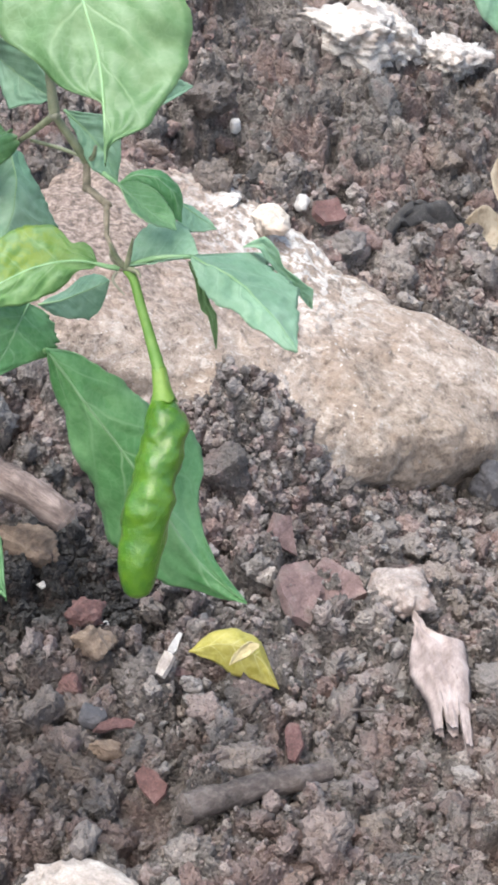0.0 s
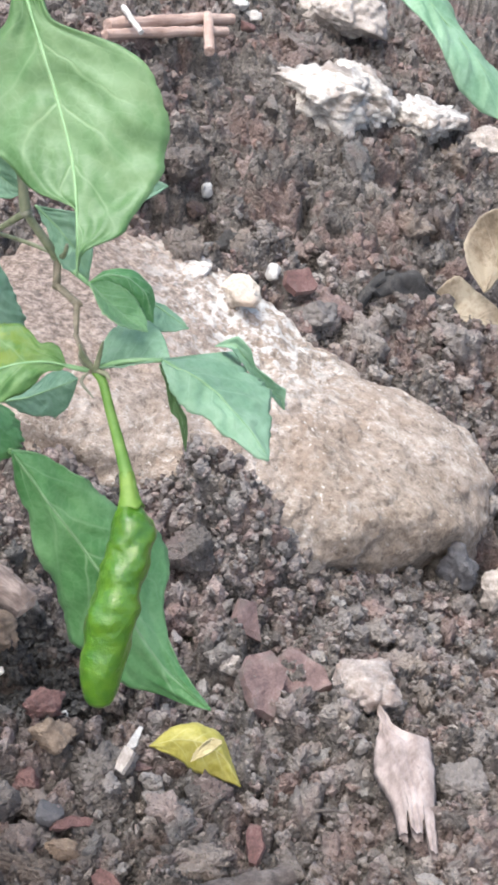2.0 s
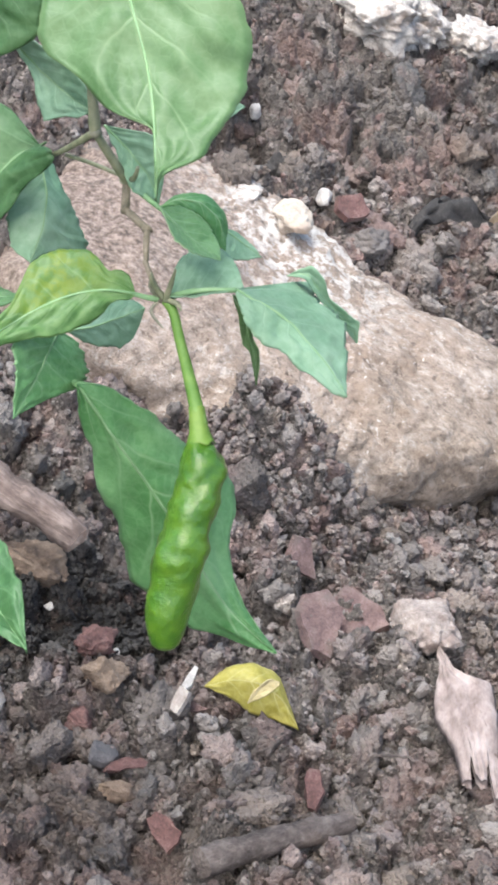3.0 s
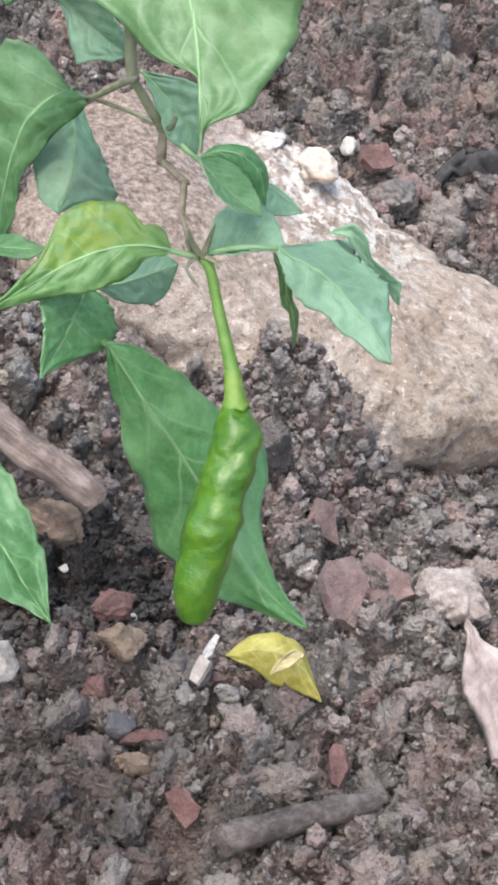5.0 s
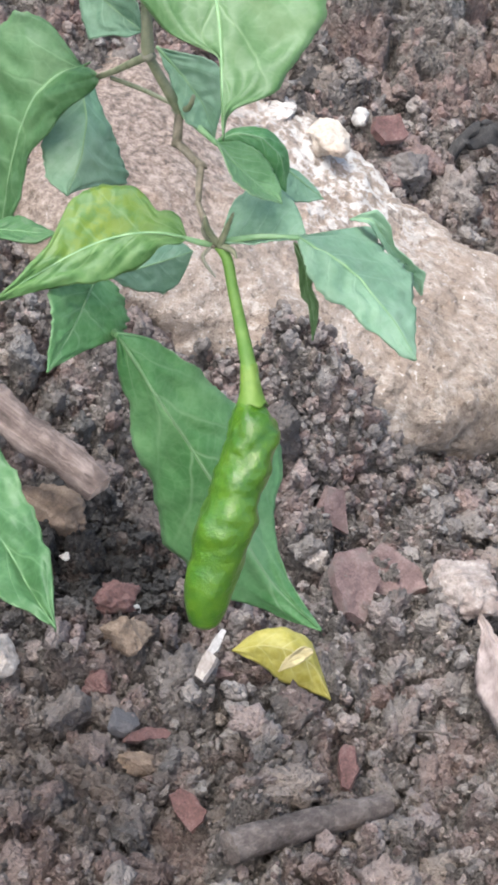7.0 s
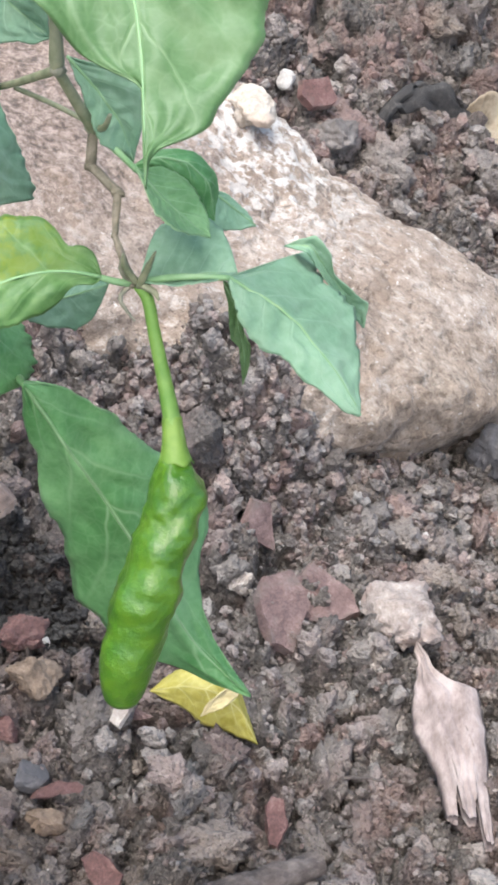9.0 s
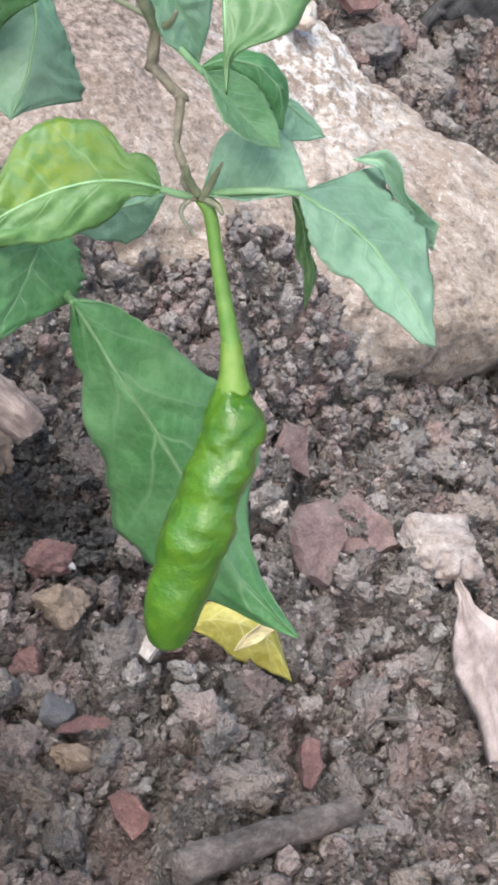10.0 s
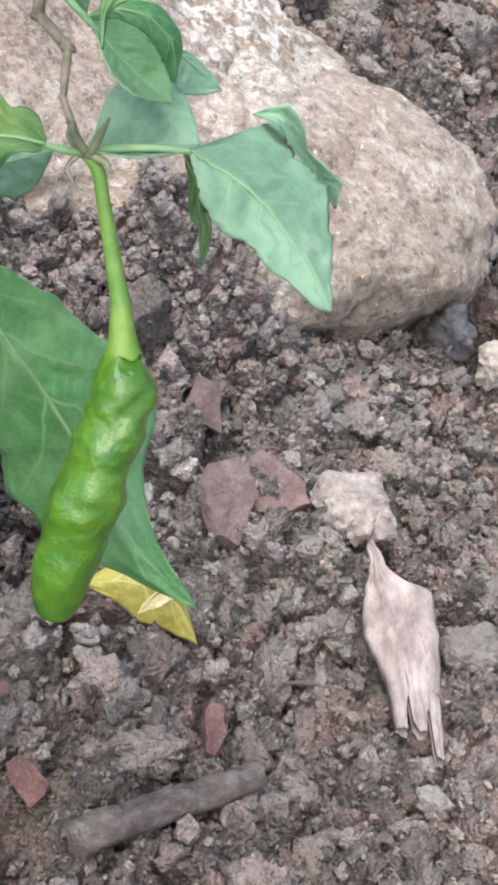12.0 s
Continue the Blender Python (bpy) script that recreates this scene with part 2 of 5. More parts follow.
def foliage(name, deep, mid, light, vein, yellow=None, gloss=0.48, through_light=0.25):
    """Leaf blade: two greens in soft patches, paler veins that follow the blade's own u and v, light passing through."""
    m, n, l, b = material(name)
    uv = n.new("ShaderNodeUVMap").outputs["UV"]
    sep = n.new("ShaderNodeSeparateXYZ")
    l.new(uv, sep.inputs[0])
    p = position(n)
    off = calc(n, l, "ABSOLUTE", calc(n, l, "SUBTRACT", sep.outputs[0], 0.5))
    wob = calc(n, l, "MULTIPLY", calc(n, l, "SUBTRACT", noise_node(n, l, 90.0, 2.0, 0.5, p), 0.5), 0.10)
    phase = calc(n, l, "ADD", calc(n, l, "SUBTRACT", sep.outputs[1], calc(n, l, "MULTIPLY", off, 0.55)), wob)
    cyc = calc(n, l, "PINGPONG", calc(n, l, "MULTIPLY", phase, 5.0), 0.5)
    lat = calc(n, l, "SUBTRACT", 1.0, calc(n, l, "MULTIPLY", cyc, 15.0), True)
    fade = calc(n, l, "SUBTRACT", 1.0, calc(n, l, "MULTIPLY", off, 1.7), True)
    lat = calc(n, l, "MULTIPLY", lat, calc(n, l, "MULTIPLY", fade, 0.75))
    rim = calc(n, l, "MULTIPLY", calc(n, l, "SUBTRACT", calc(n, l, "MULTIPLY", off, 34.0), 16.0, True), 0.6)
    mid_v = calc(n, l, "SUBTRACT", 1.0, calc(n, l, "MULTIPLY", off, 45.0), True)
    net = n.new("ShaderNodeTexVoronoi")
    net.feature = "DISTANCE_TO_EDGE"
    net.inputs["Scale"].default_value = 330.0
    l.new(p, net.inputs["Vector"])
    fine = calc(n, l, "SUBTRACT", 1.0, calc(n, l, "MULTIPLY", net.outputs["Distance"], 9.0), True)
    veins = calc(n, l, "MAXIMUM", calc(n, l, "MAXIMUM", calc(n, l, "MAXIMUM", lat, rim), mid_v), calc(n, l, "MULTIPLY", fine, 0.16))
    tone = calc(n, l, "ADD", calc(n, l, "MULTIPLY", noise_node(n, l, 48.0, 5.0, 0.62, p), 0.74), calc(n, l, "MULTIPLY", noise_node(n, l, 520.0, 3.0, 0.6, p), 0.26))
    col = ramp(n, l, tone, [(0.38, deep), (0.5, mid), (0.61, light)])
    if yellow:
        y = noise_node(n, l, 330.0, 3.0, 0.6, p)
        zone = calc(n, l, "SUBTRACT", 1.0, calc(n, l, "MULTIPLY", calc(n, l, "ABSOLUTE", calc(n, l, "SUBTRACT", sep.outputs[1], 0.42)), 2.6), True)
        one_side = calc(n, l, "SUBTRACT", 1.0, calc(n, l, "MULTIPLY", calc(n, l, "SUBTRACT", sep.outputs[0], 0.47, True), 14.0, True), True)
        zone = calc(n, l, "MULTIPLY", zone, one_side)
        k = calc(n, l, "MULTIPLY", zone, ramp(n, l, y, [(0.40, (0.15, 0.15, 0.15)), (0.56, (1, 1, 1))]))
        col = mix(n, l, k, col, yellow)
    col = mix(n, l, veins, col, vein)
    l.new(col, b.inputs["Base Color"])
    b.inputs["Roughness"].default_value = gloss
    b.inputs["Specular IOR Level"].default_value = 0.45
    h = calc(n, l, "ADD", calc(n, l, "MULTIPLY", tone, 0.4), calc(n, l, "MULTIPLY", veins, -0.6))
    bump(n, l, b, h, 0.4, 0.0006)
    t = n.new("ShaderNodeBsdfTranslucent")
    l.new(mix(n, l, 0.35, col, (0.25, 0.42, 0.05)), t.inputs["Color"])
    s = n.new("ShaderNodeMixShader")
    s.inputs[0].default_value = through_light
    l.new(b.outputs[0], s.inputs[1])
    l.new(t.outputs[0], s.inputs[2])
    l.new(s.outputs[0], n["Material Output"].inputs["Surface"])
    return m


leaf_pale = foliage("pale_leaf", (0.060, 0.142, 0.044), (0.092, 0.184, 0.070), (0.128, 0.228, 0.102), (0.180, 0.290, 0.140))
leaf_blue = foliage("blue_green_leaf", (0.105, 0.220, 0.140), (0.160, 0.295, 0.195), (0.225, 0.370, 0.260), (0.27, 0.42, 0.30))
leaf_mid = foliage("mid_green_leaf", (0.075, 0.225, 0.072), (0.128, 0.310, 0.120), (0.190, 0.390, 0.172), (0.275, 0.45, 0.24))
leaf_yellow = foliage("yellowing_leaf", (0.045, 0.130, 0.032), (0.072, 0.172, 0.044), (0.110, 0.220, 0.065), (0.17, 0.29, 0.11), yellow=(0.140, 0.210, 0.012))
# pale green, its colour raised to lighten leaves shaded by those above
leaf_light = foliage("brightened_leaf", (0.135, 0.270, 0.160), (0.200, 0.350, 0.225), (0.265, 0.420, 0.290), (0.27, 0.43, 0.29))
leaf_fresh = foliage("fresh_leaf", (0.125, 0.275, 0.105), (0.185, 0.355, 0.160), (0.255, 0.425, 0.220), (0.31, 0.47, 0.27))
leaf_torn = foliage("torn_cream_leaf", (0.36, 0.29, 0.13), (0.48, 0.40, 0.21), (0.60, 0.52, 0.34), (0.54, 0.47, 0.28), gloss=0.7, through_light=0.1)
leaf_deep = foliage("deep_green_leaf", (0.036, 0.108, 0.036), (0.066, 0.165, 0.062), (0.105, 0.220, 0.092), (0.15, 0.27, 0.13))
leaf_fallen = foliage("fallen_yellow_leaf", (0.29, 0.255, 0.040), (0.44, 0.390, 0.085), (0.56, 0.51, 0.20), (0.58, 0.54, 0.24), gloss=0.5)
leaf_dry = foliage("dry_leaf", (0.13, 0.098, 0.064), (0.255, 0.205, 0.145), (0.40, 0.345, 0.26), (0.42, 0.36, 0.275), gloss=0.7, through_light=0.1)


def sap(name, a, b_col, gloss, scale=160.0, relief=0.0002, coat=0.0):
    m, n, l, b = material(name)
    tc = n.new("ShaderNodeTexCoord").outputs["Object"]
    f = noise_node(n, l, scale, 4.0, 0.6, tc)
    l.new(ramp(n, l, f, [(0.36, a), (0.64, b_col)]), b.inputs["Base Color"])
    b.inputs["Roughness"].default_value = gloss
    b.inputs["Coat Weight"].default_value = coat
    b.inputs["Coat Roughness"].default_value = 0.18
    bump(n, l, b, noise_node(n, l, scale * 4, 3.0, 0.6, tc), 0.3, relief)
    return m


pod_mat = sap("green_chili_skin", (0.034, 0.118, 0.007), (0.074, 0.174, 0.009), 0.28, 210.0, 0.0014, 0.35)
pedicel_mat = sap("pedicel", (0.10, 0.225, 0.035), (0.18, 0.31, 0.070), 0.5)
calyx_mat = sap("calyx", (0.085, 0.195, 0.020), (0.165, 0.275, 0.045), 0.5)
stem_mat = sap("green_stem", (0.125, 0.150, 0.082), (0.235, 0.245, 0.155), 0.55, 240.0, 0.0005)
woody_mat = sap("woody_stem", (0.145, 0.155, 0.105), (0.27, 0.26, 0.20), 0.65, 260.0, 0.0005)
pale_stem_mat = sap("pale_stem", (0.120, 0.108, 0.072), (0.27, 0.235, 0.175), 0.7, 300.0, 0.0006)
midrib_mat = sap("midrib", (0.15, 0.29, 0.125), (0.23, 0.37, 0.19), 0.5)


# ---------- mesh helpers ----------
def unit(v):
    v = np.asarray(v, float)
    return v / max(np.linalg.norm(v), 1e-9)


def link_mesh(name, verts, faces, mat, parent=None, smooth=True, uv=None, label=""):
    me = bpy.data.meshes.new(name)
    verts = np.asarray(verts, float)
    if parent is not None:
        verts = verts - np.array(parent.get("origin", (0, 0, 0)))
    me.from_pydata(verts.tolist(), [], [tuple(int(i) for i in f) for f in faces])
    if smooth:
        me.polygons.foreach_set("use_smooth", [True] * len(me.polygons))
    if uv is not None:
        lay = me.uv_layers.new(name="UVMap")
        idx = np.empty(len(me.loops), int)
        me.loops.foreach_get("vertex_index", idx)
        lay.data.foreach_set("uv", np.asarray(uv, float)[idx].ravel())
    me.materials.append(mat)
    me.update()
    ob = new(name, me)
    if parent is not None:
        ob.parent = parent
    if label:
        ob["label"] = label
    return ob


def thing(name, at, label, category, group="", kind=""):
    """An empty at the thing's base; its parts are given in world places."""
    e = new(name)
    e.location = at
    e["origin"] = tuple(float(v) for v in at)
    return tagged(e, label, category, group, kind)


def part_of(ob, owner):
    """Sub-parts of ob are given in world places too."""
    ob["origin"] = owner["origin"]
    return ob


def ico(sub):
    bm = bmesh.new()
    bmesh.ops.create_icosphere(bm, subdivisions=sub, radius=1.0)
    v = np.array([x.co[:] for x in bm.verts])
    f = np.array([[q.index for q in p.verts] for p in bm.faces])
    bm.free()
    return v, f


ICO = {k: ico(k) for k in (1, 2, 3, 4, 5, 7)}


def wobble(v, freq, seed):
    o = np.random.RandomState(seed).uniform(-50, 50, 3)
    return np.array([noise.noise(Vector(p * freq + o)) for p in v])


def lump_shape(seed, sub=2, cuts=7, rough=0.22, flat=1.0):
    """A clod or stone of about unit radius: a ball cut by planes, then roughened."""
    rs = np.random.RandomState(seed)
    v, f = ICO[sub]
    v = v.copy()
    for _ in range(cuts):
        d, h = unit(rs.normal(size=3)), rs.uniform(0.48, 0.85)
        over = np.maximum(v @ d - h, 0)
        v -= over[:, None] * d * 0.9
    v *= (1 + rough * wobble(v, 1.3, seed) + 0.5 * rough * wobble(v, 3.4, seed + 7))[:, None]
    if sub > 2:
        v *= (1 + 0.42 * rough * wobble(v, 7.0, seed + 13) + 0.30 * rough * wobble(v, 15.0, seed + 17))[:, None]
    v *= np.array([1.0, rs.uniform(0.7, 1.0), rs.uniform(0.6, 0.9) * flat])
    return v, f


def crumble(seed, sub, flat=1.0):
    """A clod of soil: an uneven lump knobbed all over with stuck-on crumbs of two sizes."""
    v, f = lump_shape(seed, sub, 5, 0.5, flat)
    o = Vector((seed * 1.7, seed * 0.3, 0))
    k = []
    for p in v:
        q = Vector(p) + o
        q = q + 0.16 * Vector(noise.noise_vector(q * 3.0))
        k.append(0.30 * (0.45 - noise.voronoi(q * 2.2)[0][0]) + 0.22 * (0.45 - noise.voronoi(q * 4.7)[0][0]) + 0.10 * (0.4 - noise.voronoi(q * 10.0)[0][0]))
    return v * (1 + np.array(k))[:, None], f


def turn(rx, ry, rz):
    return np.array(Euler((rx, ry, rz)).to_matrix())


def tube(points, radii, sides=10, bumps=0.0, seed=0, caps=True, knots=6):
    """A tapered, slightly uneven tube along a smooth line."""
    pts, rad = np.asarray(points, float), np.asarray(radii, float)
    n = (len(pts) - 1) * knots + 1
    ts = np.linspace(0, len(pts) - 1, n)
    line = []
    for t in ts:
        i = min(int(t), len(pts) - 2)
        u = t - i
        a, b, c, d = pts[max(i - 1, 0)], pts[i], pts[i + 1], pts[min(i + 2, len(pts) - 1)]
        line.append(0.5 * (2 * b + (c - a) * u + (2 * a - 5 * b + 4 * c - d) * u * u + (3 * b - a - 3 * c + d) * u**3))
    line = np.array(line)
    r = np.interp(ts, range(len(pts)), rad)
    rs = np.random.RandomState(seed)
    tang = np.gradient(line, axis=0)
    side = unit(np.cross(tang[0], (0.3, 0.2, 1.0)))
    verts, faces = [], []
    for k in range(n):
        d = unit(tang[k])
        side = unit(side - d * (side @ d))
        up = np.cross(d, side)
        for j in range(sides):
            a = 2 * math.pi * j / sides
            q = r[k] * (1 + bumps * rs.uniform(-1, 1))
            verts.append(line[k] + q * (math.cos(a) * side + math.sin(a) * up))
    for k in range(n - 1):
        for j in range(sides):
            j2 = (j + 1) % sides
            faces.append((k * sides + j, k * sides + j2, (k + 1) * sides + j2, (k + 1) * sides + j))
    if caps:
        faces.append(tuple(range(sides - 1, -1, -1)))
        faces.append(tuple((n - 1) * sides + j for j in range(sides)))
    return np.array(verts), faces


# ---------- the ground ----------
def step(a, b, x):
    t = np.clip((x - a) / (b - a), 0, 1)
    return t * t * (3 - 2 * t)


def hump(x, y, cx, cy, rx, ry, power=2.0):
    return np.exp(-((((x - cx) / rx) ** 2 + ((y - cy) / ry) ** 2) ** (power / 2)))


def lie(x, y):
    """The lie of the land: it falls away to the right behind the near patch, with a slump against the rock and a few hollows."""
    x, y = np.asarray(x, float), np.asarray(y, float)
    z = -0.35 * (x + 0.025) * step(0.02, 0.11, y) * (1 - step(0.3, 0.9, np.hypot(x, y)))
    z = z + 0.012 * step(0.15, 0.26, y) + 0.010 * step(0.035, 0.06, x) * (1 - step(-0.01, 0.05, y)) + 0.008 * step(0.03, 0.07, -y)
    z = z + 0.026 * hump(x, y, -0.028, 0.110, 0.025, 0.021) - 0.036 * hump(x, y, -0.066, 0.262, 0.018, 0.013)
    z = z - 0.045 * hump(x, y, 0.070, 0.160, 0.013, 0.010) - 0.008 * hump(x, y, -0.072, 0.022, 0.020, 0.014)
    z = z - 0.010 * hump(x, y, -0.034, -0.062, 0.012, 0.012) - 0.006 * hump(x, y, -0.006, 0.058, 0.007, 0.010)
    return z + 0.007 * hump(x, y, 0.028, 0.108, 0.035, 0.012)


def cells(x, y, size, seed, lean=0.5):
    """Jostling, flat-topped, tilted lumps of about that size, with narrow clefts between them."""
    gx, gy = np.floor(x / size).astype(int), np.floor(y / size).astype(int)
    best = np.zeros_like(x)
    for i in (-1, 0, 1):
        for j in (-1, 0, 1):
            cx, cy = gx + i, gy + j
            h = (cx * 73856093) ^ (cy * 19349663) ^ (seed * 83492791)
            r1, r2, r3, r4, r5 = ((h * k) % 10007 / 10007.0 for k in (7919, 104729, 1299709, 15485863, 32452843))
            dx, dy = (x - (cx + r1) * size) / size, (y - (cy + r2) * size) / size
            a = r4 * 3.1416
            ux, uy = dx * np.cos(a) + dy * np.sin(a), (dy * np.cos(a) - dx * np.sin(a)) * (1.1 + 0.6 * r5)
            d = (np.abs(ux) ** 2.6 + np.abs(uy) ** 2.6) ** (1 / 2.6) / (0.50 + 0.42 * r3)
            top = (0.30 + 0.70 * r5) + lean * ((r1 - 0.5) * dx + (r4 - 0.5) * dy) * 2
            best = np.maximum(best, top * np.clip((1 - d**2) * 2.4, 0, 1) ** 0.6)
    return best


def ripple(x, y, size, seed):
    """Soft value noise from -1 to 1."""
    gx, gy = x / size, y / size
    ix, iy = np.floor(gx).astype(int), np.floor(gy).astype(int)
    fx, fy = gx - ix, gy - iy
    fx, fy = fx * fx * (3 - 2 * fx), fy * fy * (3 - 2 * fy)

    def at(i, j):
        h = ((ix + i) * 73856093) ^ ((iy + j) * 19349663) ^ (seed * 83492791)
        return (h * 7919) % 10007 / 5003.5 - 1

    return (at(0, 0) * (1 - fx) + at(1, 0) * fx) * (1 - fy) + (at(0, 1) * (1 - fx) + at(1, 1) * fx) * fy


def crumbs(x, y):
    near = 1 - step(0.34, 0.62, np.hypot(x, y - 0.2))
    wx = x + 0.0018 * ripple(x, y, 0.008, 31) + 0.0005 * ripple(x, y, 0.0026, 32)
    wy = y + 0.0018 * ripple(x, y, 0.008, 33) + 0.0005 * ripple(x, y, 0.0026, 34)
    coarse = 0.6 + 0.4 * ripple(x, y, 0.045, 35)
    z = 0.0160 * coarse * cells(wx, wy, 0.021, 3) + 0.0062 * cells(wx + 0.3, wy, 0.0086, 5) + 0.0040 * cells(wy, wx, 0.0042, 9) + 0.0022 * cells(wx, wy + 0.7, 0.0022, 11) + 0.0008 * ripple(x, y, 0.0012, 36)
    return (z - 0.0118) * near


def height(x, y):
    x, y = np.atleast_1d(np.asarray(x, float)), np.atleast_1d(np.asarray(y, float))
    return lie(x, y) + crumbs(x, y)


def graded(lo, hi, pitch, far):
    core = np.arange(lo, hi + pitch / 2, pitch)
    out, d, up = [], pitch, core[-1]
    while up < far:
        d *= 1.25
        up += d
        out.append(up)
    dn, d, low = [], pitch, core[0]
    while low > -far:
        d *= 1.25
        low -= d
        dn.append(low)
    return np.array(dn[::-1] + core.tolist() + out)


gx, gy = graded(-0.15, 0.10, 0.00075, 60.0), graded(-0.10, 0.52, 0.00085, 60.0)
GX, GY = np.meshgrid(gx, gy)
GZ = lie(GX, GY) + crumbs(GX, GY)
nx, ny = len(gx), len(gy)
q = np.arange(nx * ny).reshape(ny, nx)
quads = np.stack([q[:-1, :-1], q[:-1, 1:], q[1:, 1:], q[1:, :-1]], -1).reshape(-1, 4)
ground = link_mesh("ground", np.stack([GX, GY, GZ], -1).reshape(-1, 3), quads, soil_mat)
tagged(ground, "crumbly grey-brown garden soil with reddish patches", "soil", kind="structure")

# ---------- the rock ----------
ROCK_AT, ROCK_HALF = np.array((-0.034, 0.164, -0.013)), np.array((0.102, 0.060, 0.037))


def rock():
    v, f = ICO[7]
    p = 4.6
    r = (np.abs(v / ROCK_HALF) ** p).sum(1) ** (-1 / p)
    w = v * r[:, None]
    # the right end narrows, the top leans to the viewer, a chip is gone from the front
    taper = 1 - 0.45 * step(0.02, 0.11, w[:, 0])
    w[:, 1] *= taper
    w[:, 1] += 0.014 * step(0.04, 0.10, w[:, 0])
    w[:, 1] += 0.026 * step(-0.03, 0.05, -w[:, 0]) * step(-0.02, 0.05, w[:, 1])
    w[:, 2] -= 0.05 * w[:, 1]
    big = wobble(w, 22.0, 4)
    medium = wobble(w, 60.0, 5)
    small = wobble(w, 170.0, 6)
    fine = wobble(w, 480.0, 8)
    w += v * (0.0052 * big + 0.0034 * medium + 0.0022 * small + 0.0013 * fine)[:, None]
    w = w @ turn(0, radians(17), radians(1)).T + ROCK_AT
    return w, f


rv, rf = rock()
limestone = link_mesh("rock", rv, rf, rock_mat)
tagged(limestone, "long pale beige limestone rock half sunk in soil", "rock")


def on_rock(x, y):
    d = np.stack([np.asarray(x) - ROCK_AT[0], np.asarray(y) - ROCK_AT[1]], -1) / (ROCK_HALF[:2] * 0.96)
    return (np.abs(d) ** 3.4).sum(-1) < 1


# ---------- loose soil ----------
# places kept free of loose lumps, since chips and leaves lie there
BARE = [(0.0074, -0.0204, 0.0090), (-0.0660, 0.2620, 0.0170), (0.0700, 0.1600, 0.0140), (0.0385, 0.0350, 0.0075), (0.0440, 0.0270, 0.0090), (0.0007, 0.0405, 0.0110), (0.0106, 0.0503, 0.0130), (-0.0090, 0.0697, 0.0100), (-0.0318, 0.0009, 0.0080), (-0.0177, 0.0084, 0.0090), (-0.0074, 0.0076, 0.0090), (-0.0093, -0.0417, 0.0090), (0.0083, -0.0319, 0.0090), (-0.0290, -0.0410, 0.0080), (-0.0427, -0.0244, 0.0080), (-0.0586, -0.0131, 0.0050), (-0.0601, 0.0123, 0.0060), (-0.0542, -0.0006, 0.0070), (0.0304, 0.0508, 0.0080), (0.0644, 0.1495, 0.0120), (0.0753, 0.1460, 0.0120), (0.0625, 0.0165, 0.0100), (0.0454, 0.0182, 0.0100), (0.0505, 0.0003, 0.0100), (-0.0306, 0.0839, 0.0090), (-0.0268, 0.4013, 0.0260), (-0.0081, 0.4210, 0.0220), (0.0183, 0.4300, 0.0200), (-0.0638, 0.2899, 0.0070), (-0.0184, 0.2471, 0.0090)]


def scatter(count, seed, lo, hi, box, sizes, keep=None, over_rock=False):
    rs = np.random.RandomState(seed)
    x, y = rs.uniform(box[0], box[1], count), rs.uniform(box[2], box[3], count)
    r = lo * (hi / lo) ** (rs.uniform(0, 1, count) ** sizes)
    ok = ~on_rock(x, y) | over_rock
    for bx, by, br in BARE:
        ok &= (np.hypot(x - bx, y - by) > br) | (r < 0.0014)
    if keep is not None:
        ok &= keep(x, y, rs)
    else:
        ok &= (((x + 0.070) / 0.026) ** 2 + ((y - 0.030) / 0.018) ** 2) > rs.uniform(0.5, 1.2, count)
    return x[ok], y[ok], r[ok], rs


def heap(name, count, seed, lo, hi, box, mat, sizes=2.2, sub=1, sink=0.25, keep=None, over_rock=False):
    shapes = [crumble(seed * 50 + k, sub) if k % 2 else lump_shape(seed * 50 + k, sub, 14, 0.42, 0.8) for k in range(14)]
    x, y, r, rs = scatter(count, seed, lo, hi, box, sizes, keep, over_rock)
    z = height(x, y) + r * (0.5 - sink)
    verts, faces, base = [], [], 0
    for k in range(len(x)):
        v, f = shapes[rs.randint(14)]
        w = v @ turn(*rs.uniform(0, 6.28, 3)).T * r[k] + (x[k], y[k], z[k])
        verts.append(w)
        faces.append(f + base)
        base += len(v)
    return link_mesh(name, np.concatenate(verts), np.concatenate(faces), mat, smooth=sub > 2)


NEAR, FAR_BED = (-0.13, 0.10, -0.10, 0.28), (-0.24, 0.12, 0.20, 0.56)
GRAINS = (-0.125, 0.085, -0.095, 0.20)
tagged(heap("soil_grains", 15000, 20, 0.00035, 0.0010, GRAINS, clod_mat, 1.3, 1, 0.2), "fine loose grains of brown soil", "soil", kind="stuff")
tagged(heap("soil_crumbs", 9500, 21, 0.0009, 0.0024, NEAR, clod_mat, 1.5, 2, 0.24), "loose brown soil crumbs lying over the ground", "soil", kind="stuff")
tagged(heap("soil_lumps", 1500, 25, 0.0022, 0.0056, NEAR, clod_mat, 1.5, 3, 0.30), "uneven brown lumps of soil", "soil", kind="stuff")
tagged(heap("slumped_soil", 3600, 26, 0.0007, 0.0030, (-0.062, 0.066, 0.082, 0.136), clod_mat, 1.5, 2, 0.35, over_rock=True), "crumbly soil slumped against the rock", "soil", kind="stuff")
tagged(heap("far_soil_crumbs", 4800, 22, 0.0011, 0.0055, FAR_BED, bank_mat, 2.2, 2, 0.45), "loose red-brown soil crumbs on the bank", "soil", kind="stuff")


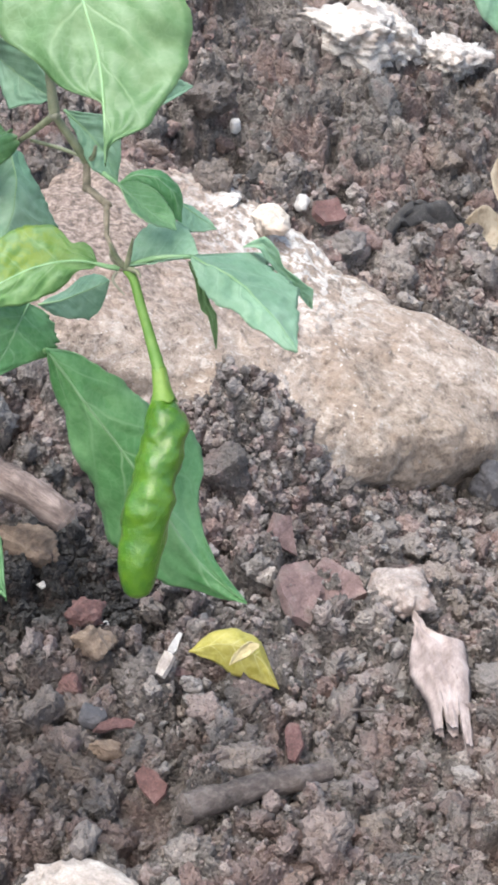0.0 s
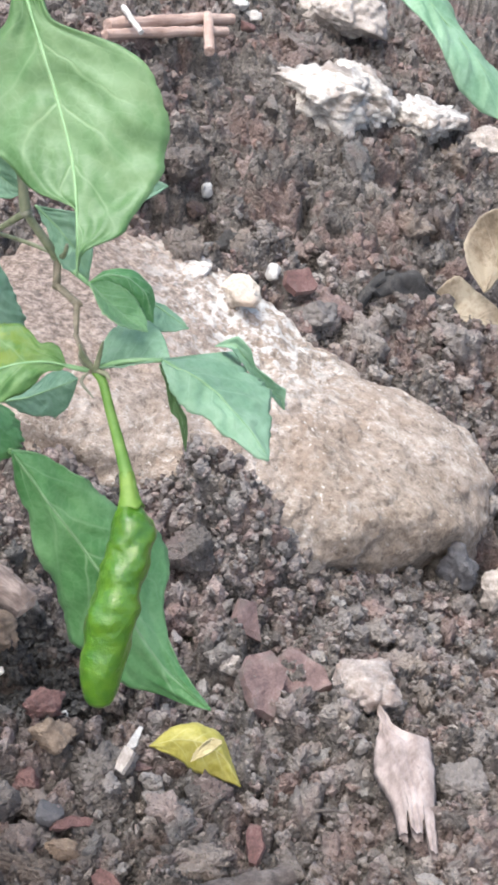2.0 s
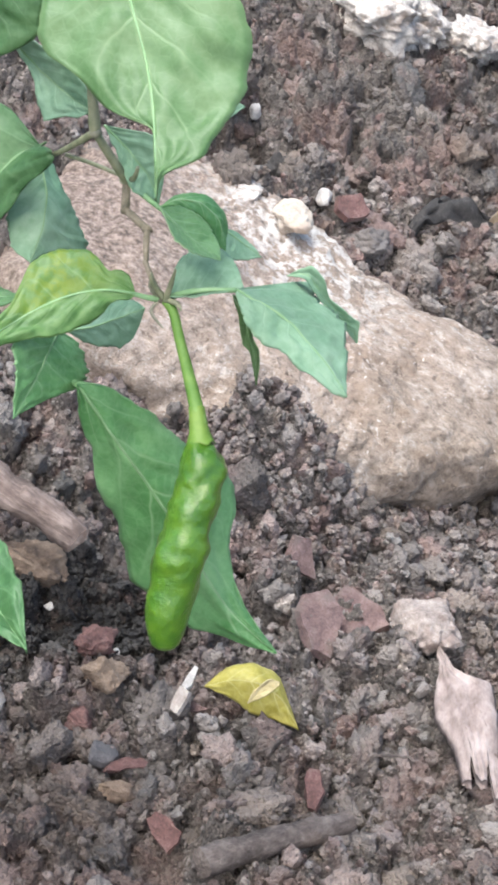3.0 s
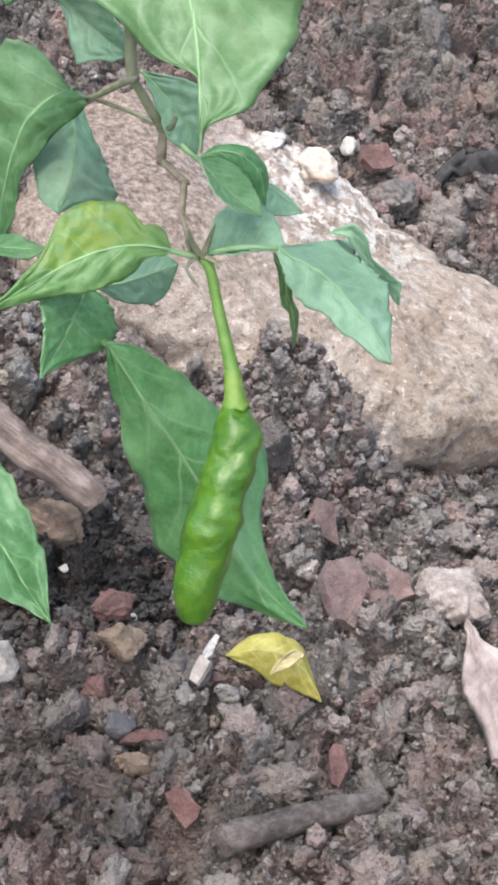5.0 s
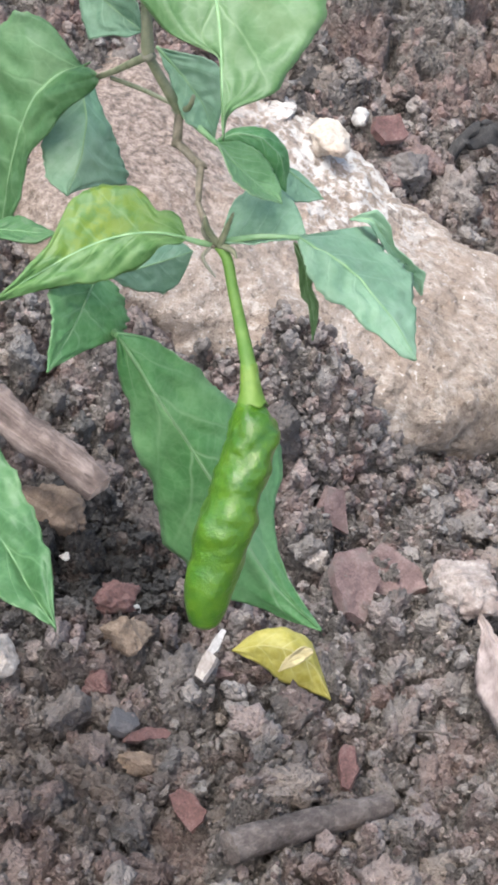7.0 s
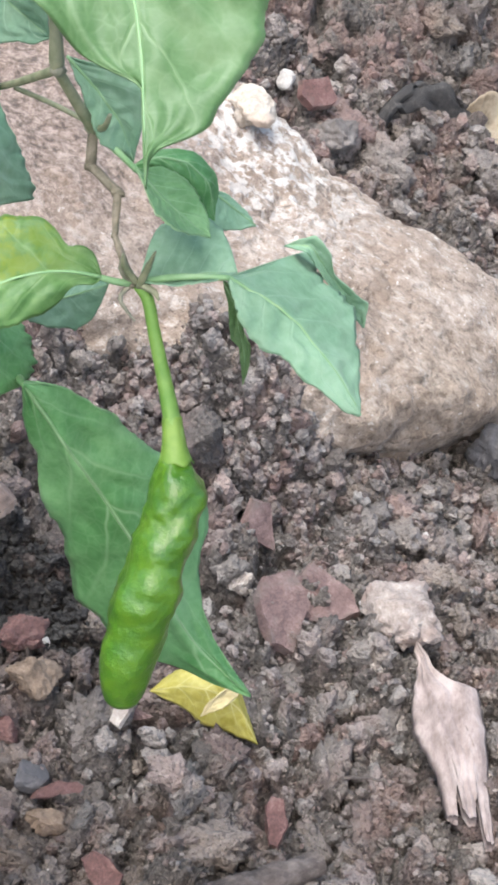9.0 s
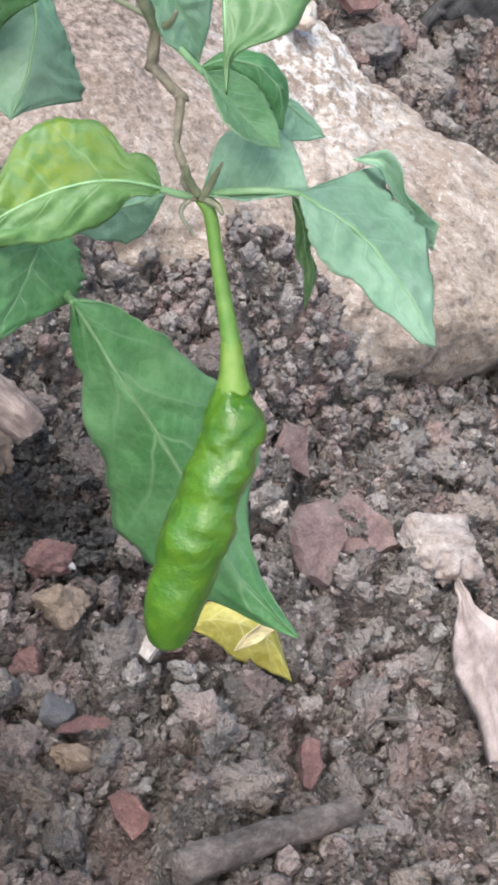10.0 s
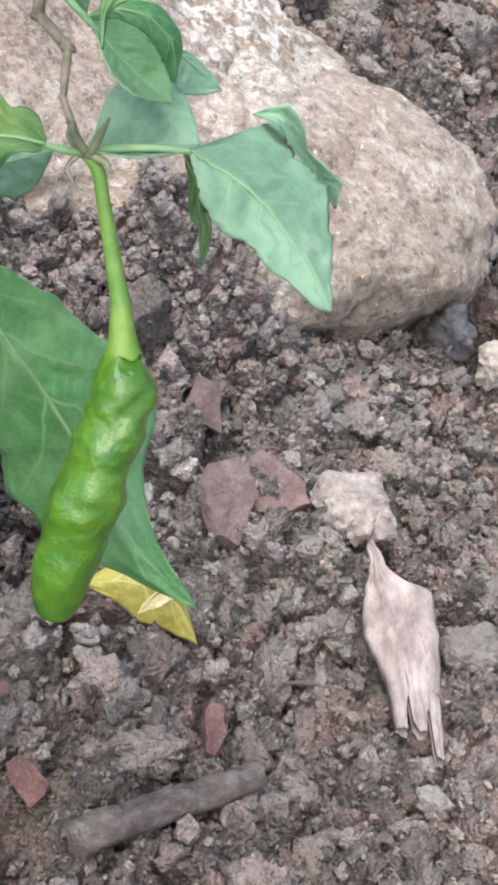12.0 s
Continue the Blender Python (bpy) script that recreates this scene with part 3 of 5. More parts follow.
# ---------- the chili plant ----------
def leaf(owner, spine, left, right, left_edge, right_edge, peak, mat, curl=0.0, wave=0.0, seed=1, petiole=None, label="", rib=0.00036, thick=0.0003, quilt=0.00046, teeth=1.0, rib_mat=None):
    """A blade along a spine; left and right give its breadth at peak, the two edges how that breadth runs from base to tip. curl lifts (or drops) the margins."""
    pts = np.array(spine, float)
    n, m = 96, 11
    d = np.r_[0, np.cumsum(np.linalg.norm(np.diff(pts, axis=0), axis=1))]
    mids = np.stack([np.interp(np.linspace(0, d[-1], n + 1), d, pts[:, k]) for k in range(3)], -1)
    for _ in range(30):
        mids[1:-1] = 0.25 * mids[:-2] + 0.5 * mids[1:-1] + 0.25 * mids[2:]
    b, t = mids[0], mids[-1]
    sides = (np.array(left) - mids[round(peak * n)], np.array(right) - mids[round(peak * n)])
    face = unit(np.cross(np.array(right) - np.array(left), t - b))
    if face @ np.array((0.0, -0.6, 0.8)) < 0:
        face = -face
    size = np.linalg.norm(t - b)
    quilt *= min(1.0, size / 0.06)
    rs = np.random.RandomState(seed)
    ph = rs.uniform(0, 6.28, 6)
    knots = np.linspace(0, 1, len(left_edge))
    breadth = []
    for e in (left_edge, right_edge):
        e = np.interp(np.linspace(0, 1, n + 1), knots, e)
        for _ in range(2):
            e[1:-1] = 0.25 * e[:-2] + 0.5 * e[1:-1] + 0.25 * e[2:]
        breadth.append(e)
    verts, uv = [], []
    for i in range(n + 1):
        s = i / n
        for j in range(-m, m + 1):
            u = j / m
            a, vec = abs(u), sides[0] if u < 0 else sides[1]
            w = breadth[0][i] if u < 0 else breadth[1][i]
            edge = 1 + teeth * min(1, 6 * (1 - s)) * (0.05 * noise.noise(Vector((s * 11, ph[1], (u > 0) * 5.0))) + 0.055 * noise.noise(Vector((s * 23, ph[4], (u > 0) * 5.0))) + 0.025 * noise.noise(Vector((s * 48, ph[5], (u > 0) * 5.0))))
            p = mids[i] + vec * w * a * edge
            lift = curl * size * w * a * a + wave * size * a * a * math.sin(9 * s + ph[2] + 2.2 * (u > 0)) * w
            lift += quilt * math.cos(2 * math.pi * 5 * (s - 0.30 * a + 0.08 * noise.noise(Vector((s * 6, u * 3, ph[1]))))) * min(1, 3 * a) * (1 - a) * 2 * min(1, w)
            lift += 0.004 * size * math.sin(13 * s + 7 * u + ph[3]) + 0.018 * size * a * noise.noise(Vector((s * 5, u * 2.5, ph[2]))) + 0.010 * size * noise.noise(Vector((s * 12, u * 5, ph[4]))) + 0.012 * size * a * a * noise.noise(Vector((s * 11, u * 2, ph[0])))
            verts.append(p + face * lift)
            uv.append((0.5 + 0.5 * u, s))
    k = 2 * m + 1
    faces = [(i * k + j, i * k + j + 1, (i + 1) * k + j + 1, (i + 1) * k + j) for i in range(n) for j in range(2 * m)]
    ob = part_of(link_mesh("leaf", verts, faces, mat, owner, uv=uv, label=label), owner)
    sol = ob.modifiers.new("thickness", "SOLIDIFY")
    sol.thickness, sol.offset = thick, 0.0
    line = [np.array(verts[i * k + m]) + face * 0.00012 for i in range(0, n + 1, 6)]
    link_mesh("midrib", *tube(line, np.linspace(rib * 0.95, rib * 0.2, len(line)), 6, knots=2), rib_mat or midrib_mat, ob)
    if petiole is not None:
        stalk = [np.array(x) for x in petiole] + [b + (mids[2] - b) * 0.3]
        link_mesh("petiole", *tube(stalk, np.linspace(rib * 2.2, rib * 1.5, len(stalk)), 8, 0.05, seed), midrib_mat, ob)
    return ob


def oval(base, tip, left, right, sag=(0, 0, 0), full=0.8, body=0.6, peak=0.4):
    """The shape arguments of leaf() for a plain pointed oval."""
    b, t = np.array(base), np.array(tip)
    c = (b + t) / 2 + 2 * np.array(sag, float)
    spine = [(1 - s) ** 2 * b + 2 * s * (1 - s) * c + s * s * t for s in np.linspace(0, 1, 7)]
    edge = []
    for s in np.linspace(0, 1, 13):
        x = (s - peak) / (1 - peak)
        edge.append(math.sin(0.5 * math.pi * s / peak) ** body if s <= peak else (1 - x) * (1 + full * x) * (1 - 0.25 * x * x))
    return spine, left, right, edge, edge, peak


FOOT = (-0.165, 0.060, float(height(-0.165, 0.060)[0]) - 0.004)
plant = thing("chili_plant", FOOT, "green chili plant with broad leaves and a hanging pod", "plant")
NODE = (-0.0510, -0.0110, 0.1449)
STEM_1, STEM_2, STEM_3 = (-0.0715, 0.0030, 0.1747), (-0.0641, 0.0060, 0.1623), (-0.0572, -0.0010, 0.1555)
STEM_0 = (-0.0742, 0.0060, 0.1867)
KNEE = (-0.0632, 0.0030, 0.1567)
link_mesh("main_stem", *tube([FOOT, (-0.168, 0.050, 0.09), (-0.160, 0.035, 0.19), (-0.150, 0.03, 0.25)], (0.0045, 0.004, 0.0032, 0.0028), 12, 0.04, 2), woody_mat, plant)
link_mesh("branch", *tube([(-0.152, 0.031, 0.240), (-0.1019, 0.0200, 0.2179), (-0.0957, 0.0180, 0.2113), (-0.0885, 0.0160, 0.2022), (-0.0796, 0.0120, 0.1906), (-0.0742, 0.0060, 0.1867), (-0.0739, 0.0056, 0.1852), (-0.0718, 0.0034, 0.1761), (-0.0715, 0.0030, 0.1747), (-0.0706, 0.0034, 0.1732), (-0.0650, 0.0056, 0.1638), (-0.0641, 0.0060, 0.1623)], (0.0022, 0.0015, 0.0013, 0.0011, 0.0010, 0.0009, 0.0010, 0.0013, 0.0011, 0.0009, 0.0011, 0.0012), 12, 0.10, 3, knots=4), stem_mat, plant)
link_mesh("branch", *tube([(-0.0641, 0.0060, 0.1623), (-0.0640, 0.0056, 0.1616), (-0.0633, 0.0034, 0.1574), (-0.0632, 0.0030, 0.1567), (-0.0625, 0.0025, 0.1566), (-0.0579, -0.0005, 0.1557), (-0.0572, -0.0010, 0.1555), (-0.0571, -0.0016, 0.1549), (-0.0561, -0.0054, 0.1507), (-0.0560, -0.0060, 0.1501), (-0.0554, -0.0066, 0.1495), (-0.0516, -0.0104, 0.1455), (-0.0510, -0.0110, 0.1449)], (0.0012, 0.0009, 0.0010, 0.0012, 0.0009, 0.0008, 0.0010, 0.0008, 0.0006, 0.0006, 0.0006, 0.0007, 0.0009), 12, 0.18, 13, knots=3), pale_stem_mat, plant, label="thin pale dried stem")
link_mesh("side_branch", *tube([STEM_1, (-0.0746, 0.0060, 0.1705), (-0.0786, 0.0100, 0.1651), (-0.0828, 0.0140, 0.1599)], (0.0009, 0.0008, 0.0007, 0.0006), 10, 0.05, 4), stem_mat, plant)
link_mesh("side_branch", *tube([(-0.0652, 0.0080, 0.1619), (-0.0724, 0.0110, 0.1616), (-0.0798, 0.0140, 0.1607)], (0.0005, 0.0005, 0.0005), 8, 0.05, 5), stem_mat, plant)
link_mesh("side_branch", *tube([(-0.0949, 0.0180, 0.2100), (-0.0991, 0.0200, 0.2092), (-0.1059, 0.0240, 0.2045)], (0.0010, 0.0009, 0.0008), 10, 0.06, 15), pedicel_mat, plant, label="pale yellow-green forked stem")
for k, (at, r) in enumerate(((STEM_1, 0.0016), (STEM_2, 0.0015), (KNEE, 0.0011), (STEM_3, 0.0012), (NODE, 0.0014))):
    v, f = lump_shape(300 + k, 3, 3, 0.25)
    link_mesh("node", v * r + at, f, woody_mat if k < 2 else pale_stem_mat, plant)

link_mesh("shrivelled_stalk", *tube([NODE, (-0.0523, -0.0140, 0.1433), (-0.0489, -0.0160, 0.1409)], (0.0005, 0.0004, 0.0002), 6, 0.1, 9), woody_mat, plant, label="dried brown stalk")
link_mesh("shrivelled_stalk", *tube([NODE, (-0.0533, -0.0120, 0.1481), (-0.0534, -0.0120, 0.1516)], (0.0006, 0.0005, 0.0003), 6, 0.1, 10), woody_mat, plant, label="dried brown stalk")
link_mesh("bud", *tube([(-0.0497, -0.0120, 0.1456), (-0.0488, -0.0130, 0.1511), (-0.0481, -0.0140, 0.1558)], (0.0008, 0.0006, 0.0002), 8, 0.12, 40), stem_mat, plant, label="small bud at the fork")
link_mesh("bud", *tube([(-0.0503, -0.0120, 0.1463), (-0.0527, -0.0130, 0.1500), (-0.0534, -0.0140, 0.1535)], (0.0008, 0.0006, 0.0002), 8, 0.12, 41), stem_mat, plant, label="small bud at the fork")
link_mesh("bud", *tube([(-0.0494, -0.0120, 0.1460), (-0.0469, -0.0130, 0.1460), (-0.0457, -0.0140, 0.1452)], (0.0008, 0.0006, 0.0002), 8, 0.12, 42), stem_mat, plant, label="small bud at the fork")
link_mesh("side_branch", *tube([STEM_2, (-0.0621, 0.0040, 0.1648), (-0.0614, 0.0030, 0.1683)], (0.0008, 0.0006, 0.0004), 8, 0.1, 12), stem_mat, plant)
# the broad pale leaf that hangs tip down above the branch, bitten on one side
leaf(plant, [(-0.0791, 0.0180, 0.2241), (-0.0724, 0.0100, 0.2146), (-0.0661, 0.0020, 0.2065), (-0.0600, -0.0080, 0.1994), (-0.0561, -0.0170, 0.1944), (-0.0536, -0.0260, 0.1907), (-0.0506, -0.0380, 0.1878)], (-0.0848, -0.0020, 0.2035), (-0.0407, -0.0040, 0.2091), (0.0, 0.13, 0.18, 0.25, 0.32, 0.51, 0.59, 0.69, 0.8, 0.86, 0.93, 0.97, 1.01, 1.04, 1.06, 1.03, 0.87, 0.72, 0.64, 0.55, 0.42, 0.01, 0.01, 0.01, 0.01, 0.01, 0.01, 0.01, 0.0), (0.0, 0.13, 0.17, 0.16, 0.2, 0.72, 0.89, 0.97, 1.01, 1.01, 1.01, 1.01, 0.99, 0.96, 0.91, 0.87, 0.85, 0.78, 0.72, 0.64, 0.58, 0.51, 0.45, 0.41, 0.28, 0.1, 0.02, 0.01, 0.0), 0.42, leaf_pale, curl=-0.05, wave=0.012, seed=11, teeth=0.45, rib=0.00045, label="broad pale green leaf with light veins", petiole=[(-0.152, 0.030, 0.245), (-0.0834, 0.0260, 0.2328)])
# right-hand leaf with a fold along its back edge
leaf(plant, [(-0.0350, -0.0100, 0.1508), (-0.0278, -0.0110, 0.1491), (-0.0212, -0.0120, 0.1461), (-0.0138, -0.0160, 0.1423), (-0.0064, -0.0200, 0.1361)], (-0.0112, 0.0120, 0.1345), (-0.0273, -0.0180, 0.1458), (0.0, 1.31, 1.29, 1.22, 1.17, 1.11, 1.05, 1.02, 1.0, 0.99, 0.98, 0.87, 0.78, 0.67, 0.58, 0.47, 0.36, 0.28, 0.18, 0.1, 0.0), (0.0, 0.17, 0.3, 0.47, 0.59, 0.73, 0.85, 0.94, 1.0, 1.03, 1.03, 0.76, 0.7, 0.72, 0.73, 0.65, 0.5, 0.41, 0.31, 0.22, 0.0), 0.45, leaf_light, curl=-0.03, wave=0.015, seed=12, teeth=1.4, petiole=[NODE, (-0.0429, -0.0120, 0.1500)], label="blue-green drooping leaf folded along its midrib")
leaf(plant, [(-0.0257, 0.0170, 0.1386), (-0.0210, 0.0170, 0.1403), (-0.0167, 0.0170, 0.1351), (-0.0115, 0.0170, 0.1301), (-0.0065, 0.0170, 0.1237)], (-0.0154, 0.0180, 0.1354), (-0.0174, 0.0140, 0.1343), (0.0, 0.53, 0.84, 1.18, 1.15, 1.13, 0.99, 0.64, 0.3, 0.37, 0.54, 0.73, 0.94, 1.24, 1.61, 1.85, 0.0), (0.0, 0.38, 0.8, 0.93, 0.83, 0.77, 0.66, 0.6, 0.62, 0.64, 0.68, 0.69, 0.59, 0.48, 0.32, 0.14, 0.0), 0.50, leaf_light, curl=0.05, wave=0.02, seed=32, rib=0.0002, label="pale underside of a small curled leaf")
# smaller leaves about the node, over the rock
leaf(plant, [(-0.0498, -0.0120, 0.1463), (-0.0447, -0.0100, 0.1473), (-0.0394, -0.0080, 0.1483), (-0.0337, -0.0060, 0.1490)], (-0.0444, 0.0060, 0.1486), (-0.0409, -0.0140, 0.1500), (0.0, 0.61, 0.83, 0.9, 0.94, 0.98, 1.01, 1.0, 0.99, 0.99, 0.94, 0.85, 0.77, 0.7, 0.53, 0.34, 0.0), (0.0, 0.19, 0.42, 0.66, 0.84, 0.91, 0.96, 1.02, 1.06, 1.1, 1.02, 0.9, 0.79, 0.68, 0.54, 0.39, 0.0), 0.45, leaf_light, curl=0.04, seed=13)
leaf(plant, [(-0.0548, -0.0020, 0.1622), (-0.0503, -0.0027, 0.1590), (-0.0456, -0.0033, 0.1560), (-0.0398, -0.0040, 0.1535)], (-0.0445, 0.0020, 0.1577), (-0.0492, -0.0080, 0.1587), (0.0, 0.71, 0.81, 0.9, 0.97, 0.99, 1.0, 1.01, 0.98, 0.92, 0.83, 0.73, 0.64, 0.52, 0.36, 0.19, 0.0), (0.0, 0.14, 0.31, 0.48, 0.63, 0.8, 1.02, 1.18, 1.2, 1.23, 1.27, 1.16, 0.96, 0.76, 0.5, 0.22, 0.0), 0.45, leaf_fresh, curl=0.03, wave=0.02, seed=14, petiole=[STEM_2, (-0.0593, 0.0040, 0.1606)])
leaf(plant, [(-0.0559, 0.0030, 0.1588), (-0.0519, 0.0032, 0.1622), (-0.0467, 0.0035, 0.1624), (-0.0423, 0.0037, 0.1591), (-0.0398, 0.0040, 0.1509)], (-0.0440, 0.0080, 0.1625), (-0.0467, 0.0020, 0.1601), (0.0, 0.24, 0.55, 0.44, 0.47, 0.58, 0.58, 0.68, 0.7, 0.66, 0.65, 0.72, 0.69, 0.68, 0.5, 0.22, 0.0), (0.0, 0.33, 0.74, 1.04, 1.06, 1.02, 1.1, 1.17, 1.27, 1.3, 1.28, 1.23, 1.11, 0.95, 0.75, 0.36, 0.0), 0.50, leaf_mid, curl=-0.06, wave=0.01, seed=34, rib=0.0003, teeth=0.6, label="dark upper side of a folded leaf")
leaf(plant, [(-0.0435, 0.0100, 0.1534), (-0.0382, 0.0110, 0.1497), (-0.0322, 0.0120, 0.1456)], (-0.0373, 0.0140, 0.1488), (-0.0399, 0.0060, 0.1479), (0.0, 0.17, 0.39, 0.61, 0.78, 0.92, 0.9, 0.87, 0.85, 0.83, 0.81, 0.76, 0.62, 0.48, 0.31, 0.14, 0.0), (0.0, 0.16, 0.36, 0.55, 0.71, 0.83, 0.98, 1.04, 0.97, 0.89, 0.8, 0.7, 0.6, 0.47, 0.3, 0.13, 0.0), 0.40, leaf_light, seed=15)
# thin shrivelled leaflet
leaf(plant, [(-0.0355, -0.0080, 0.1479), (-0.0327, -0.0075, 0.1434), (-0.0310, -0.0070, 0.1380), (-0.0283, -0.0065, 0.1308), (-0.0272, -0.0060, 0.1230)], (-0.0328, -0.0070, 0.1396), (-0.0299, -0.0080, 0.1417), (0.0, 0.46, 0.91, 1.11, 1.14, 1.11, 1.16, 1.23, 1.3, 1.34, 0.52, 0.68, 0.7, 0.56, 0.36, 0.16, 0.0), (0.0, 0.5, 0.59, 0.69, 0.83, 0.98, 0.93, 0.36, 0.21, 0.47, 0.68, 0.54, 0.5, 0.5, 0.38, 0.17, 0.0), 0.35, leaf_pale, wave=0.01, seed=16, rib=0.0002, label="thin shrivelled leaflet")
# yellowing leaf and those about it
leaf(plant, [(-0.0563, -0.0135, 0.1466), (-0.0600, -0.0142, 0.1470), (-0.0641, -0.0150, 0.1469), (-0.0688, -0.0170, 0.1461), (-0.0737, -0.0200, 0.1445), (-0.0782, -0.0240, 0.1424), (-0.0825, -0.0290, 0.1409), (-0.0883, -0.0380, 0.1395)], (-0.0736, -0.0100, 0.1530), (-0.0685, -0.0260, 0.1425), (0.0, 0.32, 0.39, 0.43, 0.38, 0.51, 0.7, 0.82, 0.89, 0.91, 0.96, 1.0, 1.04, 1.06, 1.1, 1.07, 1.03, 0.95, 0.69, 0.43, 0.37, 0.33, 0.26, 0.21, 0.14, 0.09, 0.06, 0.03, 0.0), (0.0, 0.21, 0.24, 0.26, 0.4, 0.61, 0.74, 0.87, 0.9, 0.92, 1.0, 1.01, 0.97, 0.94, 0.87, 0.77, 0.71, 0.62, 0.57, 0.49, 0.44, 0.39, 0.34, 0.3, 0.24, 0.19, 0.12, 0.07, 0.0), 0.40, leaf_yellow, curl=-0.05, wave=0.015, seed=17, teeth=0.9, petiole=[NODE, (-0.0532, -0.0125, 0.1457)], label="green leaf turning yellow in its middle")
leaf(plant, [(-0.0726, -0.0040, 0.1254), (-0.0666, -0.0027, 0.1272), (-0.0611, -0.0013, 0.1302), (-0.0558, 0.0000, 0.1334)], (-0.0660, 0.0040, 0.1293), (-0.0633, -0.0040, 0.1229), (0.0, 0.13, 0.29, 0.4, 0.46, 0.51, 0.56, 0.64, 0.77, 0.9, 0.97, 0.92, 0.87, 0.81, 0.62, 0.39, 0.0), (0.0, 0.15, 0.33, 0.47, 0.56, 0.66, 0.79, 0.87, 0.93, 0.99, 1.06, 1.14, 1.1, 1.07, 0.93, 0.53, 0.0), 0.50, leaf_blue, curl=-0.04, seed=18, teeth=1.0)
leaf(plant, [(-0.0731, -0.0120, 0.1311), (-0.0733, -0.0203, 0.1307), (-0.0741, -0.0287, 0.1287), (-0.0762, -0.0370, 0.1244)], (-0.0776, -0.0300, 0.1367), (-0.0644, -0.0140, 0.1225), (0.0, 0.27, 0.61, 0.94, 1.06, 1.18, 1.14, 1.01, 0.91, 0.81, 0.71, 0.59, 0.48, 0.37, 0.24, 0.11, 0.0), (0.0, 0.43, 0.58, 0.72, 0.79, 0.85, 0.93, 1.01, 1.03, 0.99, 0.95, 0.71, 0.51, 0.38, 0.23, 0.1, 0.0), 0.45, leaf_mid, curl=-0.04, wave=0.015, seed=19, teeth=1.5)
# long leaf behind the pod
leaf(plant, [(-0.0655, -0.0240, 0.1272), (-0.0559, -0.0225, 0.1124), (-0.0470, -0.0225, 0.1005), (-0.0402, -0.0235, 0.0922), (-0.0298, -0.0265, 0.0795), (-0.0214, -0.0290, 0.0702), (-0.0098, -0.0330, 0.0659)], (-0.0573, -0.0220, 0.0907), (-0.0387, -0.0140, 0.1049), (0.0, 0.16, 0.31, 0.41, 0.48, 0.5, 0.65, 0.81, 0.92, 1.0, 1.04, 1.03, 1.14, 1.29, 1.37, 1.42, 1.39, 1.31, 1.2, 1.07, 0.91, 0.64, 0.45, 0.28, 0.0), (0.0, 0.35, 0.5, 0.62, 0.7, 0.77, 0.83, 0.88, 0.94, 1.08, 1.23, 1.29, 1.32, 1.25, 1.06, 0.81, 0.62, 0.51, 0.4, 0.34, 0.27, 0.22, 0.14, 0.07, 0.0), 0.36, leaf_mid, curl=-0.03, wave=0.01, seed=20, teeth=1.3, rib=0.00042, label="long mid-green leaf with a pale midrib behind the pod", petiole=[(-0.0676, -0.0170, 0.1215)])
# lower left leaf, drooping to a long point
leaf(plant, [(-0.1085, -0.0200, 0.0866), (-0.0938, -0.0333, 0.0843), (-0.0776, -0.0500, 0.0850), (-0.0624, -0.0700, 0.0886)], (-0.0850, -0.0620, 0.0965), (-0.0762, -0.0400, 0.0956), (0.00, 0.20, 0.41, 0.60, 0.68, 0.75, 0.84, 0.85, 0.86, 0.87, 0.81, 0.71, 0.60, 0.41, 0.22, 0.11, 0.00), (0.00, 0.48, 0.75, 0.94, 1.07, 1.15, 1.09, 1.03, 0.96, 0.89, 0.78, 0.68, 0.67, 0.48, 0.32, 0.16, 0.00), 0.50, leaf_deep, curl=-0.05, wave=0.02, seed=21, petiole=[(-0.164, 0.045, 0.15), (-0.1243, 0.0000, 0.0694)], label="mid-green leaf with a long drooping tip")
leaf(plant, *oval((-0.1040, 0.0020, 0.1234), (-0.0836, -0.0020, 0.1309), (-0.0947, 0.0040, 0.1284), (-0.0919, -0.0040, 0.1284), peak=0.5), leaf_deep, curl=-0.04, wave=0.03, seed=33, rib=0.0003, petiole=[(-0.164, 0.045, 0.15), (-0.1110, 0.0040, 0.1199)])
# upper left leaves
leaf(plant, [(-0.0893, 0.0280, 0.1505), (-0.0849, 0.0207, 0.1448), (-0.0839, 0.0133, 0.1398), (-0.0846, 0.0060, 0.1350)], (-0.0922, 0.0140, 0.1404), (-0.0780, 0.0240, 0.1373), (0.0, 0.14, 0.33, 0.51, 0.75, 0.97, 1.02, 1.04, 1.04, 1.03, 0.97, 0.87, 0.78, 0.68, 0.48, 0.21, 0.0), (0.0, 0.42, 0.45, 0.48, 0.5, 0.57, 0.71, 0.88, 1.01, 1.13, 1.29, 1.47, 1.63, 1.62, 0.79, 0.25, 0.0), 0.55, leaf_light, curl=-0.05, wave=0.02, seed=22, teeth=1.0)
